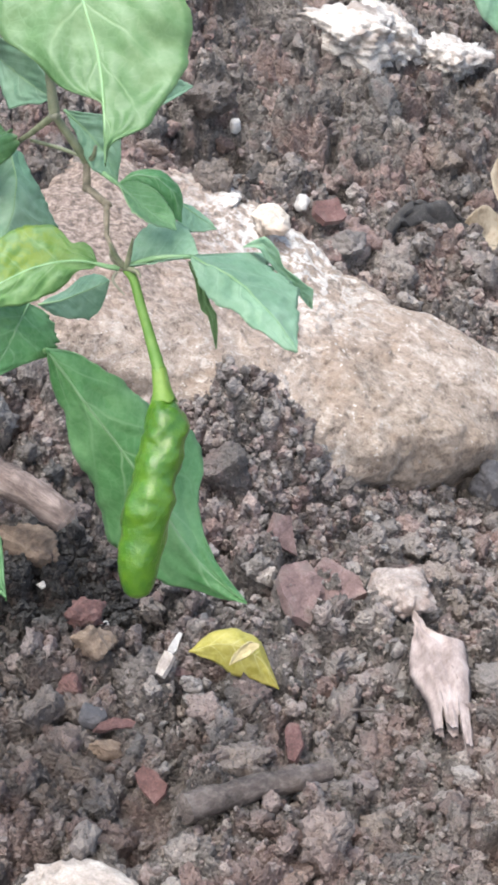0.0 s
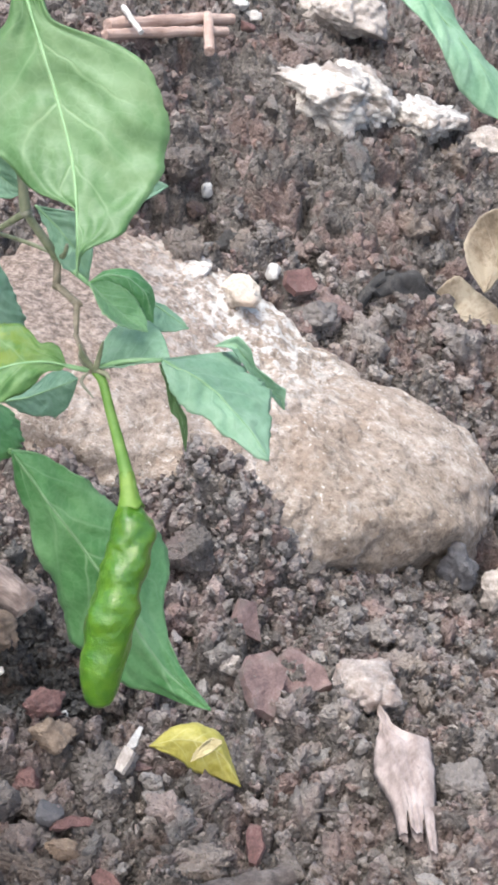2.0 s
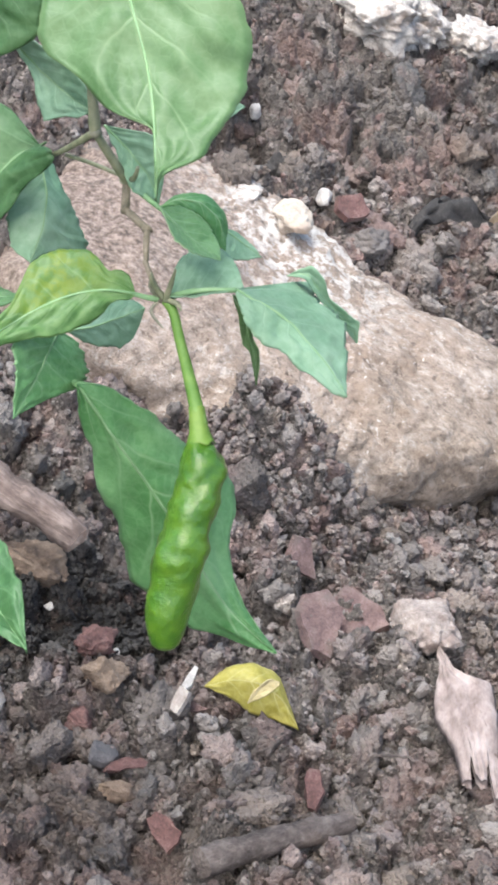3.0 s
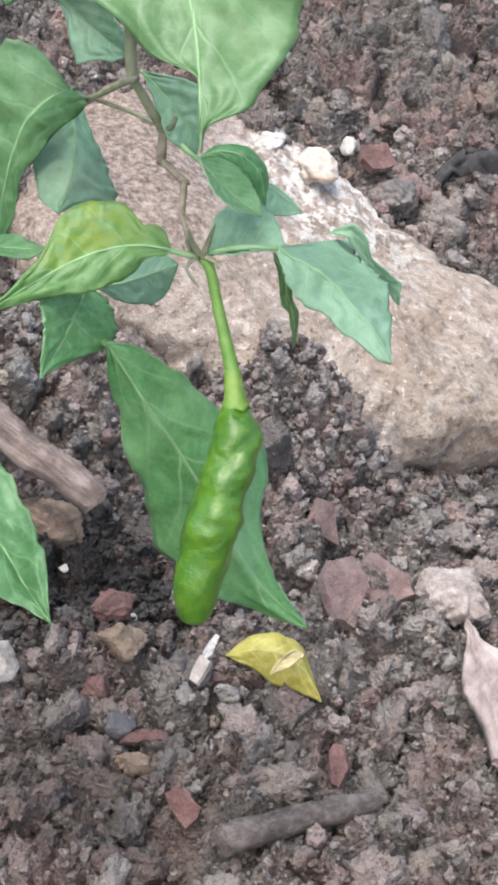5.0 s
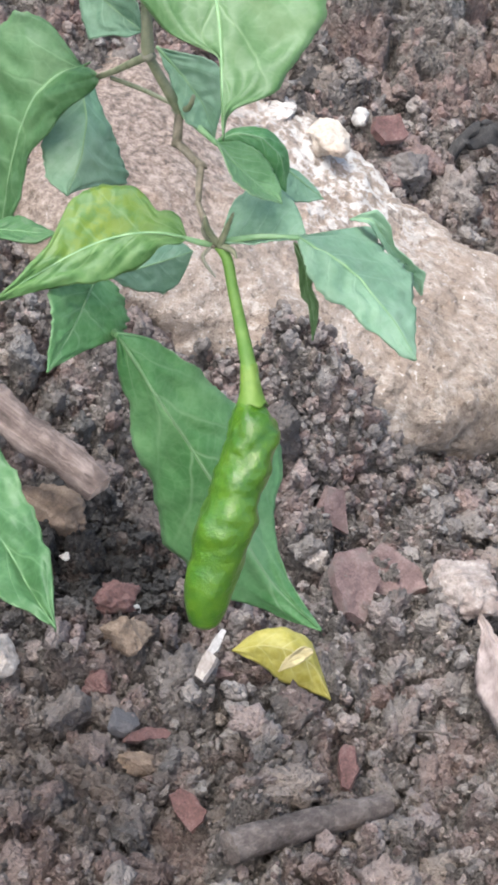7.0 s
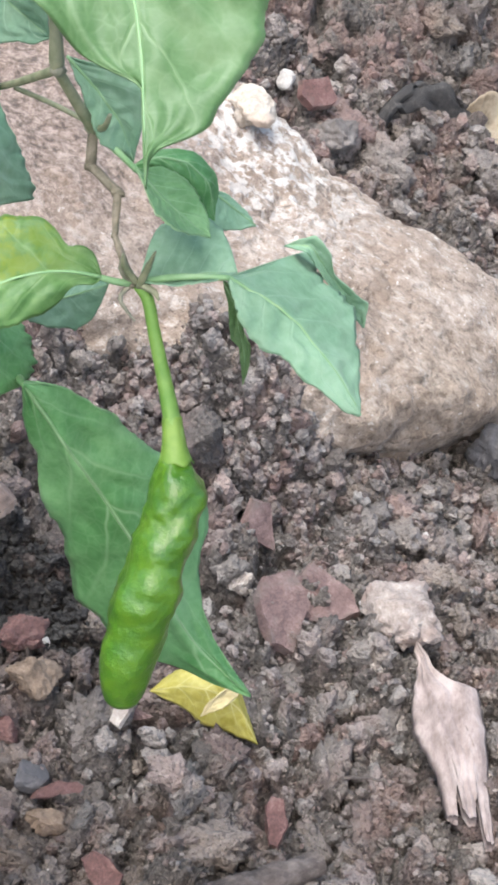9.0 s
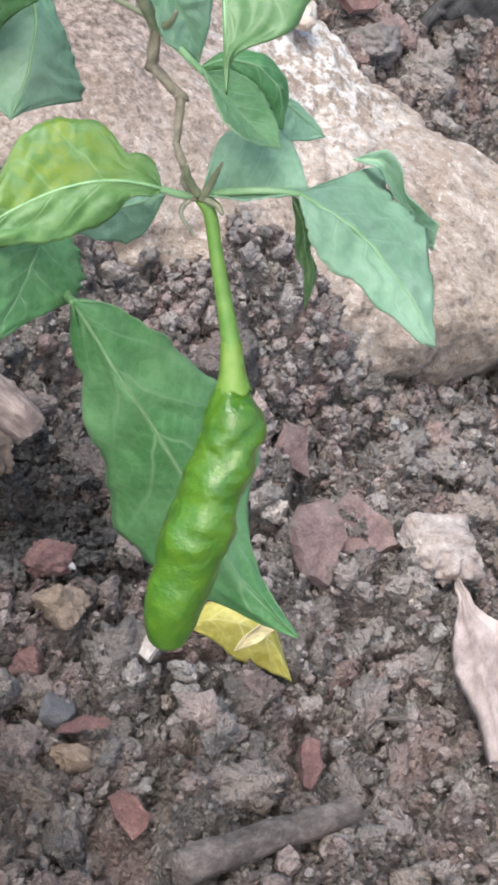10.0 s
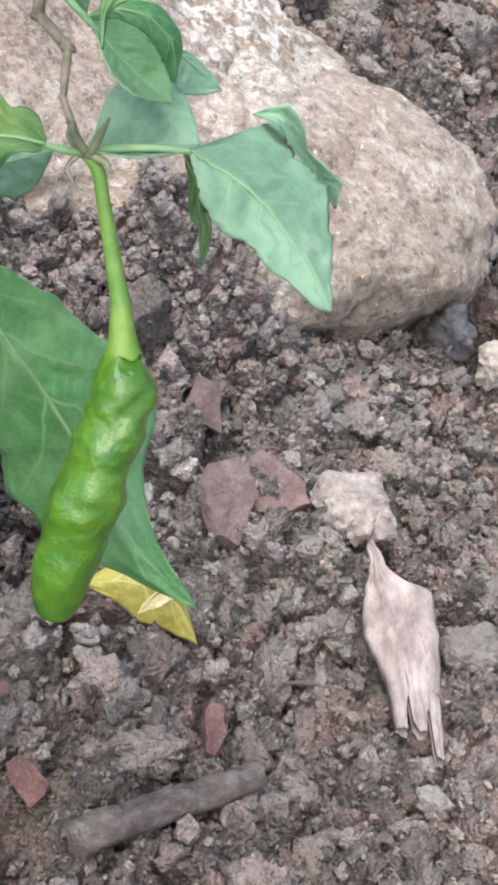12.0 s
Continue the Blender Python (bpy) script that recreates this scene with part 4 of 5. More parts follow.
leaf(plant, [(-0.0870, 0.0200, 0.1576), (-0.0921, 0.0172, 0.1559), (-0.0956, 0.0144, 0.1511), (-0.0973, 0.0116, 0.1424), (-0.0982, 0.0088, 0.1310), (-0.0976, 0.0060, 0.1194)], (-0.1104, 0.0220, 0.1541), (-0.0908, 0.0080, 0.1509), (0.0, 0.63, 0.72, 0.84, 0.86, 0.87, 0.9, 0.94, 0.99, 0.99, 0.95, 0.92, 0.91, 0.88, 0.87, 0.86, 0.79, 0.73, 0.65, 0.6, 0.0), (0.0, 0.63, 0.91, 1.04, 1.4, 1.67, 1.88, 1.81, 1.14, 1.03, 1.0, 0.64, 0.45, 0.49, 0.51, 0.52, 0.51, 0.48, 0.33, 0.19, 0.0), 0.45, leaf_deep, curl=-0.05, wave=0.02, seed=23, teeth=1.4)
leaf(plant, [(-0.0987, 0.0260, 0.1819), (-0.0899, 0.0220, 0.1770), (-0.0825, 0.0180, 0.1744), (-0.0749, 0.0140, 0.1729)], (-0.0806, 0.0160, 0.1828), (-0.0895, 0.0160, 0.1716), (0.00, 0.18, 0.36, 0.51, 0.61, 0.71, 0.80, 0.87, 0.94, 0.87, 0.79, 0.71, 0.60, 0.48, 0.32, 0.16, 0.00), (0.00, 0.05, 0.09, 0.14, 0.19, 0.25, 0.31, 0.46, 0.76, 1.02, 1.18, 1.35, 1.01, 0.73, 0.60, 0.43, 0.00), 0.50, leaf_blue, curl=-0.04, seed=24)
leaf(plant, [(-0.0713, 0.0120, 0.1715), (-0.0649, 0.0093, 0.1681), (-0.0594, 0.0067, 0.1643), (-0.0560, 0.0040, 0.1592)], (-0.0569, 0.0080, 0.1697), (-0.0660, 0.0060, 0.1658), (0.0, 0.27, 0.6, 0.92, 1.15, 1.22, 1.3, 1.14, 1.02, 0.9, 0.75, 0.62, 0.51, 0.4, 0.25, 0.11, 0.0), (0.0, 0.1, 0.23, 0.37, 0.47, 0.57, 0.72, 0.86, 0.97, 1.07, 1.13, 1.16, 1.14, 1.1, 0.73, 0.33, 0.0), 0.50, leaf_light, seed=25)
leaf(plant, [(-0.1036, 0.0200, 0.2123), (-0.0999, 0.0167, 0.2024), (-0.0987, 0.0133, 0.1918), (-0.1001, 0.0100, 0.1805)], (-0.1138, 0.0200, 0.1927), (-0.0877, 0.0120, 0.1974), (0.0, 0.2, 0.46, 0.71, 0.78, 0.85, 0.91, 0.96, 1.0, 0.97, 0.93, 0.87, 0.81, 0.75, 0.66, 0.3, 0.0), (0.0, 0.63, 0.74, 0.81, 0.87, 0.92, 0.93, 0.97, 0.99, 1.0, 0.95, 0.93, 0.87, 0.68, 0.45, 0.2, 0.0), 0.50, leaf_deep, curl=-0.05, seed=26, petiole=[STEM_0, (-0.0939, 0.0120, 0.2137), (-0.1030, 0.0180, 0.2120)])
leaf(plant, *oval((-0.0508, 0.0100, 0.1758), (-0.0412, 0.0140, 0.1820), (-0.0465, 0.0140, 0.1826), (-0.0449, 0.0100, 0.1801), peak=0.5), leaf_blue, seed=27, rib=0.0002)


def pod():
    """A lumpy, slightly bent chili: rings along a bent line of uneven girth, blunt at the tip."""
    line = [np.array(p) for p in ((-0.0367, -0.0257, 0.1213), (-0.0363, -0.0271, 0.1198), (-0.0356, -0.0286, 0.1183), (-0.0345, -0.0304, 0.1167), (-0.0338, -0.0322, 0.1147), (-0.0345, -0.0343, 0.1122), (-0.0345, -0.0365, 0.1096), (-0.0346, -0.0388, 0.1069), (-0.0349, -0.0412, 0.1041), (-0.0351, -0.0437, 0.0992), (-0.0356, -0.0462, 0.0939), (-0.0356, -0.0491, 0.0882), (-0.0351, -0.0513, 0.0837), (-0.0346, -0.0530, 0.0799))]
    rad = (0.00174, 0.00314, 0.00441, 0.00499, 0.00476, 0.00557, 0.00581, 0.00500, 0.00570, 0.00584, 0.00563, 0.00507, 0.00438, 0.00237)
    n, sides = 90, 40
    ts = np.linspace(0, len(line) - 1, n)
    cs = np.stack([np.interp(ts, range(len(line)), [p[i] for p in line]) for i in range(3)], -1)
    for _ in range(24):
        cs[1:-1] = 0.25 * cs[:-2] + 0.5 * cs[1:-1] + 0.25 * cs[2:]
    r = np.interp(ts, range(len(rad)), rad)
    for _ in range(26):
        r[1:-1] = 0.25 * r[:-2] + 0.5 * r[1:-1] + 0.25 * r[2:]
    s = np.linspace(0, 1, n)
    r[-4:] = r[-5] * np.sqrt(np.clip(1 - (np.array([0.35, 0.62, 0.85, 0.995])) ** 2, 0.01, 1))
    tang = np.gradient(cs, axis=0)
    side = unit(np.cross(tang[0], (0, 0.2, 1)))
    verts, faces = [], []
    for k in range(n):
        d = unit(tang[k])
        side = unit(side - d * (side @ d))
        up = np.cross(d, side)
        for j in range(sides):
            a = 2 * math.pi * j / sides
            w = cs[k] + r[k] * (math.cos(a) * side + math.sin(a) * up)
            bulge = noise.noise(Vector(w * 140) + Vector((5, 3, 2))) * 0.0012 + noise.noise(Vector(w * 270) + Vector((9, 2, 4))) * 0.0009 + noise.noise(Vector(w * 560)) * 0.00045
            verts.append(w + bulge * (1 - 0.55 * s[k]) * min(1, (1 - s[k]) * 3.5) * (math.cos(a) * side + math.sin(a) * up))
    for k in range(n - 1):
        for j in range(sides):
            j2 = (j + 1) % sides
            faces.append((k * sides + j, k * sides + j2, (k + 1) * sides + j2, (k + 1) * sides + j))
    faces.append(tuple(range(sides - 1, -1, -1)))
    faces.append(tuple((n - 1) * sides + j for j in range(sides)))
    return verts, faces


chili = part_of(link_mesh("pod", *pod(), pod_mat, plant, label="glossy lumpy green chili pod"), plant)
link_mesh("pedicel", *tube([(-0.0498, -0.0115, 0.1453), (-0.0476, -0.0125, 0.1432), (-0.0451, -0.0150, 0.1382), (-0.0421, -0.0180, 0.1325), (-0.0391, -0.0215, 0.1271), (-0.0370, -0.0245, 0.1232)], (0.0011, 0.0011, 0.00115, 0.0013, 0.00155, 0.0018), 16, 0.03, 6), pedicel_mat, chili)


def calyx():
    """A small crown: a flaring collar whose lower rim runs in five blunt teeth over the pod's shoulder."""
    top, low = np.array((-0.0386, -0.0220, 0.1261)), np.array((-0.0359, -0.0270, 0.1199))
    axis = unit(low - top)
    side = unit(np.cross(axis, (0.1, 0.2, 1)))
    up = np.cross(axis, side)
    verts, faces, n, sides = [], [], 14, 40
    for k in range(n + 1):
        s = k / n
        r = float(np.interp(s, (0, 0.4, 0.65, 0.85, 1.0), (0.00176, 0.00200, 0.00228, 0.00275, 0.00330)))
        for j in range(sides):
            a = 2 * math.pi * j / sides
            reach = s * (1 + 0.05 * s * s * math.cos(5 * a + 0.7))
            ribs = 1 + 0.035 * math.cos(5 * a + 0.7)
            verts.append(top + (low - top) * reach + r * ribs * (math.cos(a) * side + math.sin(a) * up))
    for k in range(n):
        for j in range(sides):
            j2 = (j + 1) % sides
            faces.append((k * sides + j, k * sides + j2, (k + 1) * sides + j2, (k + 1) * sides + j))
    return verts, faces


crown = link_mesh("calyx", *calyx(), calyx_mat, chili, label="yellow-green crown of the pod")
rim = crown.modifiers.new("thickness", "SOLIDIFY")
rim.thickness, rim.offset = 0.00015, -1.0

# ---------- a second plant's sprig ----------
FOOT2 = (0.190, 0.330, float(height(0.190, 0.330)[0]) - 0.004)
sprig = thing("chili_plant", FOOT2, "young chili plant with bright translucent leaves", "plant")
TWIG = (0.150, 0.330, 0.120)
link_mesh("main_stem", *tube([FOOT2, (0.186, 0.33, 0.06), TWIG], (0.003, 0.0025, 0.0018), 10, 0.04, 8), stem_mat, sprig)
leaf(sprig, *oval((-0.0112, 0.3300, 0.1223), (0.0584, 0.3000, 0.0691), (0.0249, 0.3000, 0.0980), (0.0369, 0.3300, 0.0970), (0, 0, 0.002)), leaf_light, curl=-0.1, wave=0.05, seed=31, petiole=[TWIG, (0.10, 0.34, 0.14)])


# ---------- things on the ground ----------
def seat(x, y, r=0.005):
    """The height at which a thing of that size comes to rest on the lumps there."""
    a = np.linspace(0, 6.0, 12)
    return float(np.percentile(height(np.r_[x, x + r * np.cos(a)], np.r_[y, y + r * np.sin(a)]), 60))


def stone(name, at, size, mat, label, seed, spin=0.0, sub=5, cuts=9, rough=0.3, up=0.72, tilt=(0.0, 0.0), category="stone", group=""):
    """A stone with half-lengths size, set in the soil; up: how much of it stands clear."""
    v, f = lump_shape(seed, sub, cuts, rough)
    v = v / np.abs(v).max(0) * np.array(size)
    v = v @ turn(tilt[0], tilt[1], spin).T
    c = (at[0], at[1], seat(*at) + size[2] * (2 * up - 1) + 0.001)
    ob = link_mesh(name, v, f, mat, smooth=True)
    ob.location = c
    return tagged(ob, label, category, group)


def flake(name, at, size, thick, mat, label, seed, spin=0.0, tilt=(0.0, 0.0), raise_by=0.003, corners=7, category="stone", group=""):
    """A thin angular plate with chipped rims."""
    rs = np.random.RandomState(seed)
    bm = bmesh.new()
    ring = []
    for k in range(corners):
        a = 2 * math.pi * (k + rs.uniform(-0.3, 0.3)) / corners
        r = rs.uniform(0.58, 1.08)
        ring.append(bm.verts.new((size[0] * r * math.cos(a), size[1] * r * math.sin(a), 0)))
    face = bm.faces.new(ring)
    out = bmesh.ops.extrude_face_region(bm, geom=[face])
    for g in out["geom"]:
        if isinstance(g, bmesh.types.BMVert):
            g.co.z += thick
            g.co.x *= 0.93
            g.co.y *= 0.93
    bmesh.ops.recalc_face_normals(bm, faces=bm.faces)
    bmesh.ops.triangulate(bm, faces=bm.faces[:])
    bmesh.ops.subdivide_edges(bm, edges=bm.edges[:], cuts=4, use_grid_fill=True)
    for w in bm.verts:
        w.co += Vector((noise.noise(w.co * 300), noise.noise(w.co * 300 + Vector((9, 0, 0))), noise.noise(w.co * 260 + Vector((0, 9, 0))))) * thick * 0.22 + Vector((0, 0, 1)) * noise.noise(w.co * 160) * thick * 0.35
    me = bpy.data.meshes.new(name)
    bm.to_mesh(me)
    bm.free()
    me.materials.append(mat)
    ob = new(name, me)
    ob.matrix_world = Matrix.Translation((at[0], at[1], seat(*at) + raise_by)) @ Euler((tilt[0], tilt[1], spin)).to_matrix().to_4x4()
    return tagged(ob, label, category, group)


STONES = "stones lying on the soil"
stone("stone", (-0.0601, 0.0123), (0.0068, 0.0058, 0.0058), brick_mat, "rounded dusky red stone on dark soil", 401, 0.4, group=STONES)
stone("stone", (-0.0542, -0.0006), (0.0075, 0.0068, 0.0068), ochre_mat, "blocky ochre-brown stone with rough faces", 402, 0.2, cuts=12, group=STONES)
stone("stone", (-0.0586, -0.0131), (0.0040, 0.0042, 0.0036), brick_mat, "small brick-red pebble lying on soil", 403, 0.0, group=STONES)
stone("stone", (-0.0498, -0.0228), (0.0050, 0.0044, 0.0034), bluegrey_mat, "smooth blue-grey pebble beside red brick", 404, 0.8, rough=0.08, group=STONES)
flake("stone_flake", (-0.0430, -0.0241), (0.0085, 0.0030), 0.0030, brick_mat, "long dark red brick splinter", 405, 0.45, (0.5, 0.1))
stone("stone", (-0.0437, -0.0318), (0.0055, 0.0036, 0.0036), ochre_mat, "flat-topped ochre stone in the soil", 406, 0.15, cuts=12, group=STONES)
flake("stone_flake", (-0.0290, -0.0410), (0.0068, 0.0052), 0.0028, brick_mat, "angular red brick chip lying tilted", 407, -0.5, (0.5, 0.25))
flake("stone_flake", (-0.0330, 0.0020), (0.0078, 0.0028), 0.0026, slate_mat, "flat mauve stone sliver", 408, 0.05, (0.55, 0.0))
flake("stone_flake", (0.0074, -0.0204), (0.0030, 0.0088), 0.0028, brick_mat, "pinkish red brick strip half buried in soil", 409, 0.28, (0.3, -0.2))
flake("stone_flake", (0.0007, 0.0405), (0.0080, 0.0112), 0.0030, slate_mat, "flat dull red slate slab", 410, 0.3, (0.42, 0.16), 0.0015, 6)
flake("stone_flake", (0.0106, 0.0503), (0.0125, 0.0110), 0.0030, slate_mat, "broad flat mauve slate slab in the soil", 411, -0.3, (0.22, 0.12), 0.0015, 6)
flake("stone_flake", (-0.0090, 0.0697), (0.0072, 0.0110), 0.0026, slate_mat, "upright pointed slate flake over a small hollow", 412, 0.9, (0.75, -0.25), 0.006, 4)
stone("stone", (-0.0110, 0.0492), (0.0046, 0.0040, 0.0036), pale_mat, "small pale crumbly stone beside slate", 413, 0.3, rough=0.4, group=STONES)
stone("stone", (-0.0306, 0.0839), (0.0100, 0.0090, 0.0090), lump_mat, "grey soil-covered stone at the foot of the rock", 414, 0.3, cuts=10, group=STONES)
stone("stone", (-0.0848, -0.0183), (0.0085, 0.0070, 0.0080), pale_mat, "angular pale grey stone on dark soil", 415, 0.9, cuts=16, rough=0.12, group=STONES)
stone("stone", (0.0299, 0.0506), (0.0118, 0.0130, 0.0085), crumbly_mat, "pale crumbling stone next to split wood", 416, 0.2, cuts=13, rough=0.26, up=0.9, group=STONES)
stone("stone", (0.0226, 0.0523), (0.0030, 0.0026, 0.0026), white_mat, "small white pebble near split wood", 417, 0.3, group=STONES)
stone("stone", (0.0266, 0.0322), (0.0040, 0.0030, 0.0026), pale_mat, "cream stone with rough crust", 418, -0.5, rough=0.4, group=STONES)
stone("stone", (0.0590, 0.1420), (0.0085, 0.0085, 0.0085), bluegrey_mat, "grey stone against the end of the rock", 419, 0.5, cuts=10, up=0.85, group=STONES)
stone("stone", (0.0740, 0.1385), (0.0100, 0.0085, 0.0085), pale_mat, "light grey stone below a dark hollow", 420, -0.2, cuts=11, up=0.85, group=STONES)
stone("stone", (0.0625, 0.0165), (0.0090, 0.0070, 0.0065), grey_mat, "grey-brown stone beside split wood", 421, 0.2, cuts=8, up=0.8, group=STONES)
stone("stone", (-0.0006, 0.1383), (0.0022, 0.0019, 0.0020), white_mat, "tiny white chip at the foot of the rock", 422, sub=3, up=0.9, group=STONES)
stone("stone", (0.0399, 0.0966), (0.0013, 0.0019, 0.0013), white_mat, "tiny white speck of stone", 423, sub=3, up=0.8, group=STONES)
stone("stone", (-0.0315, 0.4960), (0.0250, 0.0260, 0.0150), pale_mat, "rounded pale stone on the bank", 424, 0.2, cuts=9, group=STONES)
stone("stone", (-0.0268, 0.4013), (0.0280, 0.0270, 0.0150), white_rock_mat, "chalky white rough stone lying on the bank", 425, 0.4, cuts=9, rough=0.42, up=0.66, group=STONES)
stone("stone", (-0.0081, 0.4210), (0.0210, 0.0250, 0.0135), white_rock_mat, "chalky white rough stone lying on the bank", 426, 0.9, cuts=9, rough=0.42, up=0.66, group=STONES)
stone("stone", (0.0183, 0.4300), (0.0210, 0.0210, 0.0128), white_rock_mat, "chalky white stone streaked with soil", 427, -0.3, cuts=9, rough=0.42, up=0.66, group=STONES)
stone("stone", (0.0540, 0.4408), (0.0150, 0.0150, 0.0100), pale_mat, "pale stone on the bank", 428, 0.4, group=STONES)
stone("stone", (-0.0292, 0.2477), (0.0032, 0.0042, 0.0034), white_mat, "small white pebble behind the rock", 429, sub=3, up=0.9, group=STONES)
# two black clods added to give the hollow behind the rock its shade
stone("hollow_clod", (-0.0655, 0.2560), (0.0115, 0.0095, 0.0095), black_mat, "added blackish clod standing in for the dark hollow behind the rock", 435, 0.3, cuts=9, rough=0.4, up=0.8, category="clod")
stone("hollow_clod", (-0.0490, 0.2640), (0.0085, 0.0075, 0.0070), black_mat, "added blackish clod standing in for the dark hollow behind the rock", 436, 1.1, cuts=9, rough=0.4, up=0.75, category="clod")
flake("stone_flake", (-0.0184, 0.2471), (0.0085, 0.0070), 0.0024, brick_mat, "pinkish brick chip behind the rock", 430, 0.4, (0.5, 0.2), 0.004)
stone("stone", (-0.0112, 0.2383), (0.0110, 0.0100, 0.0080), grey_mat, "dark soil-covered stone behind the rock", 431, 0.2, group=STONES)
stone("stone", (-0.0638, 0.2899), (0.0030, 0.0050, 0.0030), white_mat, "small white pebble on the bank", 432, sub=3, up=0.9, group=STONES)
stone("stone", (-0.0318, -0.0950), (0.0240, 0.0130, 0.0095), pale_mat, "rough pale limestone block at the edge of the bed", 433, -0.25, cuts=14, rough=0.16, group=STONES)
stone("stone", (-0.0858, 0.0399), (0.0120, 0.0100, 0.0100), ochre_mat, "brown earthy stone under the wooden stick", 434, 0.3, cuts=10, group=STONES)

for k, (x, y) in enumerate(((-0.0771, 0.4500), (-0.0701, 0.4526), (-0.0709, 0.4362))):
    stone("stone", (x, y), (0.0042, 0.0036, 0.0034), white_mat if k < 2 else brick_mat, "small white pebble at the end of a reed" if k < 2 else "small red pebble at the end of a reed", 470 + k, 0.4 * k, sub=3, up=0.9, group=STONES)

for k, (x, y, s) in enumerate(((-0.0777, 0.0301) + (0.0017,), (-0.0706, 0.0135) + (0.0013,), (-0.0550, 0.0171) + (0.0017,), (-0.0515, 0.0311) + (0.0010,), (-0.0399, -0.0437) + (0.0010,), (0.0104, -0.0351) + (0.0012,), (-0.0011, -0.0315) + (0.0014,))):
    stone("stone", (x, y), (s * 1.2, s * 0.8, s * 0.8), white_mat, "tiny white chip among soil crumbs", 480 + k, 0.8 * k, sub=3, up=0.8, group=STONES)

flake("white_chip", (-0.0322, 0.0044), (0.0016, 0.0062), 0.0016, white_mat, "narrow white chip standing in the soil", 440, -0.25, (0.5, 0.2), 0.0105, 6)
flake("white_chip", (-0.0329, -0.0038), (0.0028, 0.0058), 0.0016, pale_mat, "grey-white chip leaning on a clod", 441, -0.35, (0.5, -0.2), 0.0065, 6)

# crust and pebble on top of the rock
def crest(x, y):
    near = np.hypot(rv[:, 0] - x, rv[:, 1] - y)
    return float(rv[near < 0.004][:, 2].max())


for k, (x, y, s) in enumerate(((-0.0370, 0.2145, 0.0084), (-0.0560, 0.2240, 0.0070))):
    v, f = lump_shape(460 + k, 4, 8, 0.35)
    ob = link_mesh("stone", v * ((s, s * 1.25, s * 0.7) if k == 0 else (s * 1.0, s * 1.8, s * 0.28)), f, cream_mat if k == 0 else white_rock_mat)
    ob.location = (x, y, crest(x, y) + (s * 0.30 if k == 0 else -0.001))
    tagged(ob, "cream pebble stuck to the top of the rock" if k == 0 else "white crust on the back edge of the rock", "stone")


def stick(name, a, b, r0, r1, mat, end_mat, label, seed, lumps=0.10, sides=22, bend=0.003, category="stick"):
    """A weathered stick between two places, with knots and cut ends."""
    a, b = np.array(a), np.array(b)
    rs = np.random.RandomState(seed)
    n = 9
    pts = [a + (b - a) * k / (n - 1) + rs.normal(0, 1, 3) * bend * 0.25 + np.array((0, 0, 1)) * bend * math.sin(math.pi * k / (n - 1)) for k in range(n)]
    rad = np.linspace(r0, r1, n) * (1 + lumps * rs.uniform(-1, 1, n))
    v, f = tube(pts, rad, sides, 0.03, seed, caps=False, knots=8)
    mid = (a + b) / 2
    w = v + (np.array([noise.noise(Vector(p * 230)) for p in v]) * r0 * 0.17 + np.array([noise.noise(Vector(p * 800)) for p in v]) * r0 * 0.12)[:, None] * np.array((0.4, 0.4, 1.0))
    axis = unit(b - a)
    side = unit(np.cross((0, 0, 1), axis))
    basis = np.stack([axis, side, np.cross(axis, side)], 1)
    e = tagged(new(name), label, category)
    e.matrix_world = Matrix.Translation(mid) @ Matrix(basis.tolist()).to_4x4()
    w = (w - mid) @ basis
    link_mesh("shaft", w, f, mat, e)
    for ring, d in ((w[:sides], -1.0), (w[-sides:], 1.0)):
        c = ring.mean(0)
        out = np.array((d, 0, 0))
        jag = np.array([c + (p - c) * 0.55 + out * r0 * rs.uniform(0.0, 0.22) for p in ring])
        pts2 = np.concatenate([ring, jag, [c + out * r0 * 0.1]])
        fs = [(j, (j + 1) % sides, sides + (j + 1) % sides, sides + j) for j in range(sides)] + [(sides + j, sides + (j + 1) % sides, 2 * sides) for j in range(sides)]
        link_mesh("end_grain", pts2, fs, end_mat, e, smooth=False)
    return e


stick("wooden_stick", (-0.1312, 0.0603, 0.0300), (-0.0735, 0.0359, 0.0200), 0.0056, 0.0047, bark_mat, cutwood_mat, "short weathered wooden stick with a pale cut end", 51, 0.05)
stick("twig", (-0.0172, -0.0578, 0.0130), (0.0178, -0.0303, 0.0060), 0.0039, 0.0032, twig_mat, twig_mat, "thick twig coated in grey soil", 52, 0.05, bend=0.0010)
stick("reed", (-0.1216, 0.3518, 0.0580), (-0.0764, 0.4149, 0.0420), 0.0028, 0.0026, reed_mat, reed_mat, "thin tan reed lying on the bank", 53, 0.03, 12, 0.0006)
stick("reed", (-0.1211, 0.3460, 0.0560), (-0.0766, 0.4009, 0.0420), 0.0024, 0.0022, reed_mat, reed_mat, "thin tan reed lying on the bank", 55, 0.03, 12, 0.0006)
stick("reed", (-0.0788, 0.3693, 0.0460), (-0.0858, 0.4019, 0.0480), 0.0024, 0.0022, reed_mat, reed_mat, "short tan reed crossing a longer one", 54, 0.03, 12, 0.0005)
stick("white_splinter", (-0.1176, 0.3635, 0.0620), (-0.1059, 0.3461, 0.0600), 0.0014, 0.0012, white_mat, white_mat, "thin white splinter on the bank", 56, 0.12, 8, 0.0)
stick("rootlet", (-0.0633, -0.0080) + (0.004,), (-0.0576, 0.0003) + (0.005,), 0.0005, 0.0004, twig_mat, twig_mat, "fine brown rootlet on the soil", 57, 0.1, 6, 0.001)
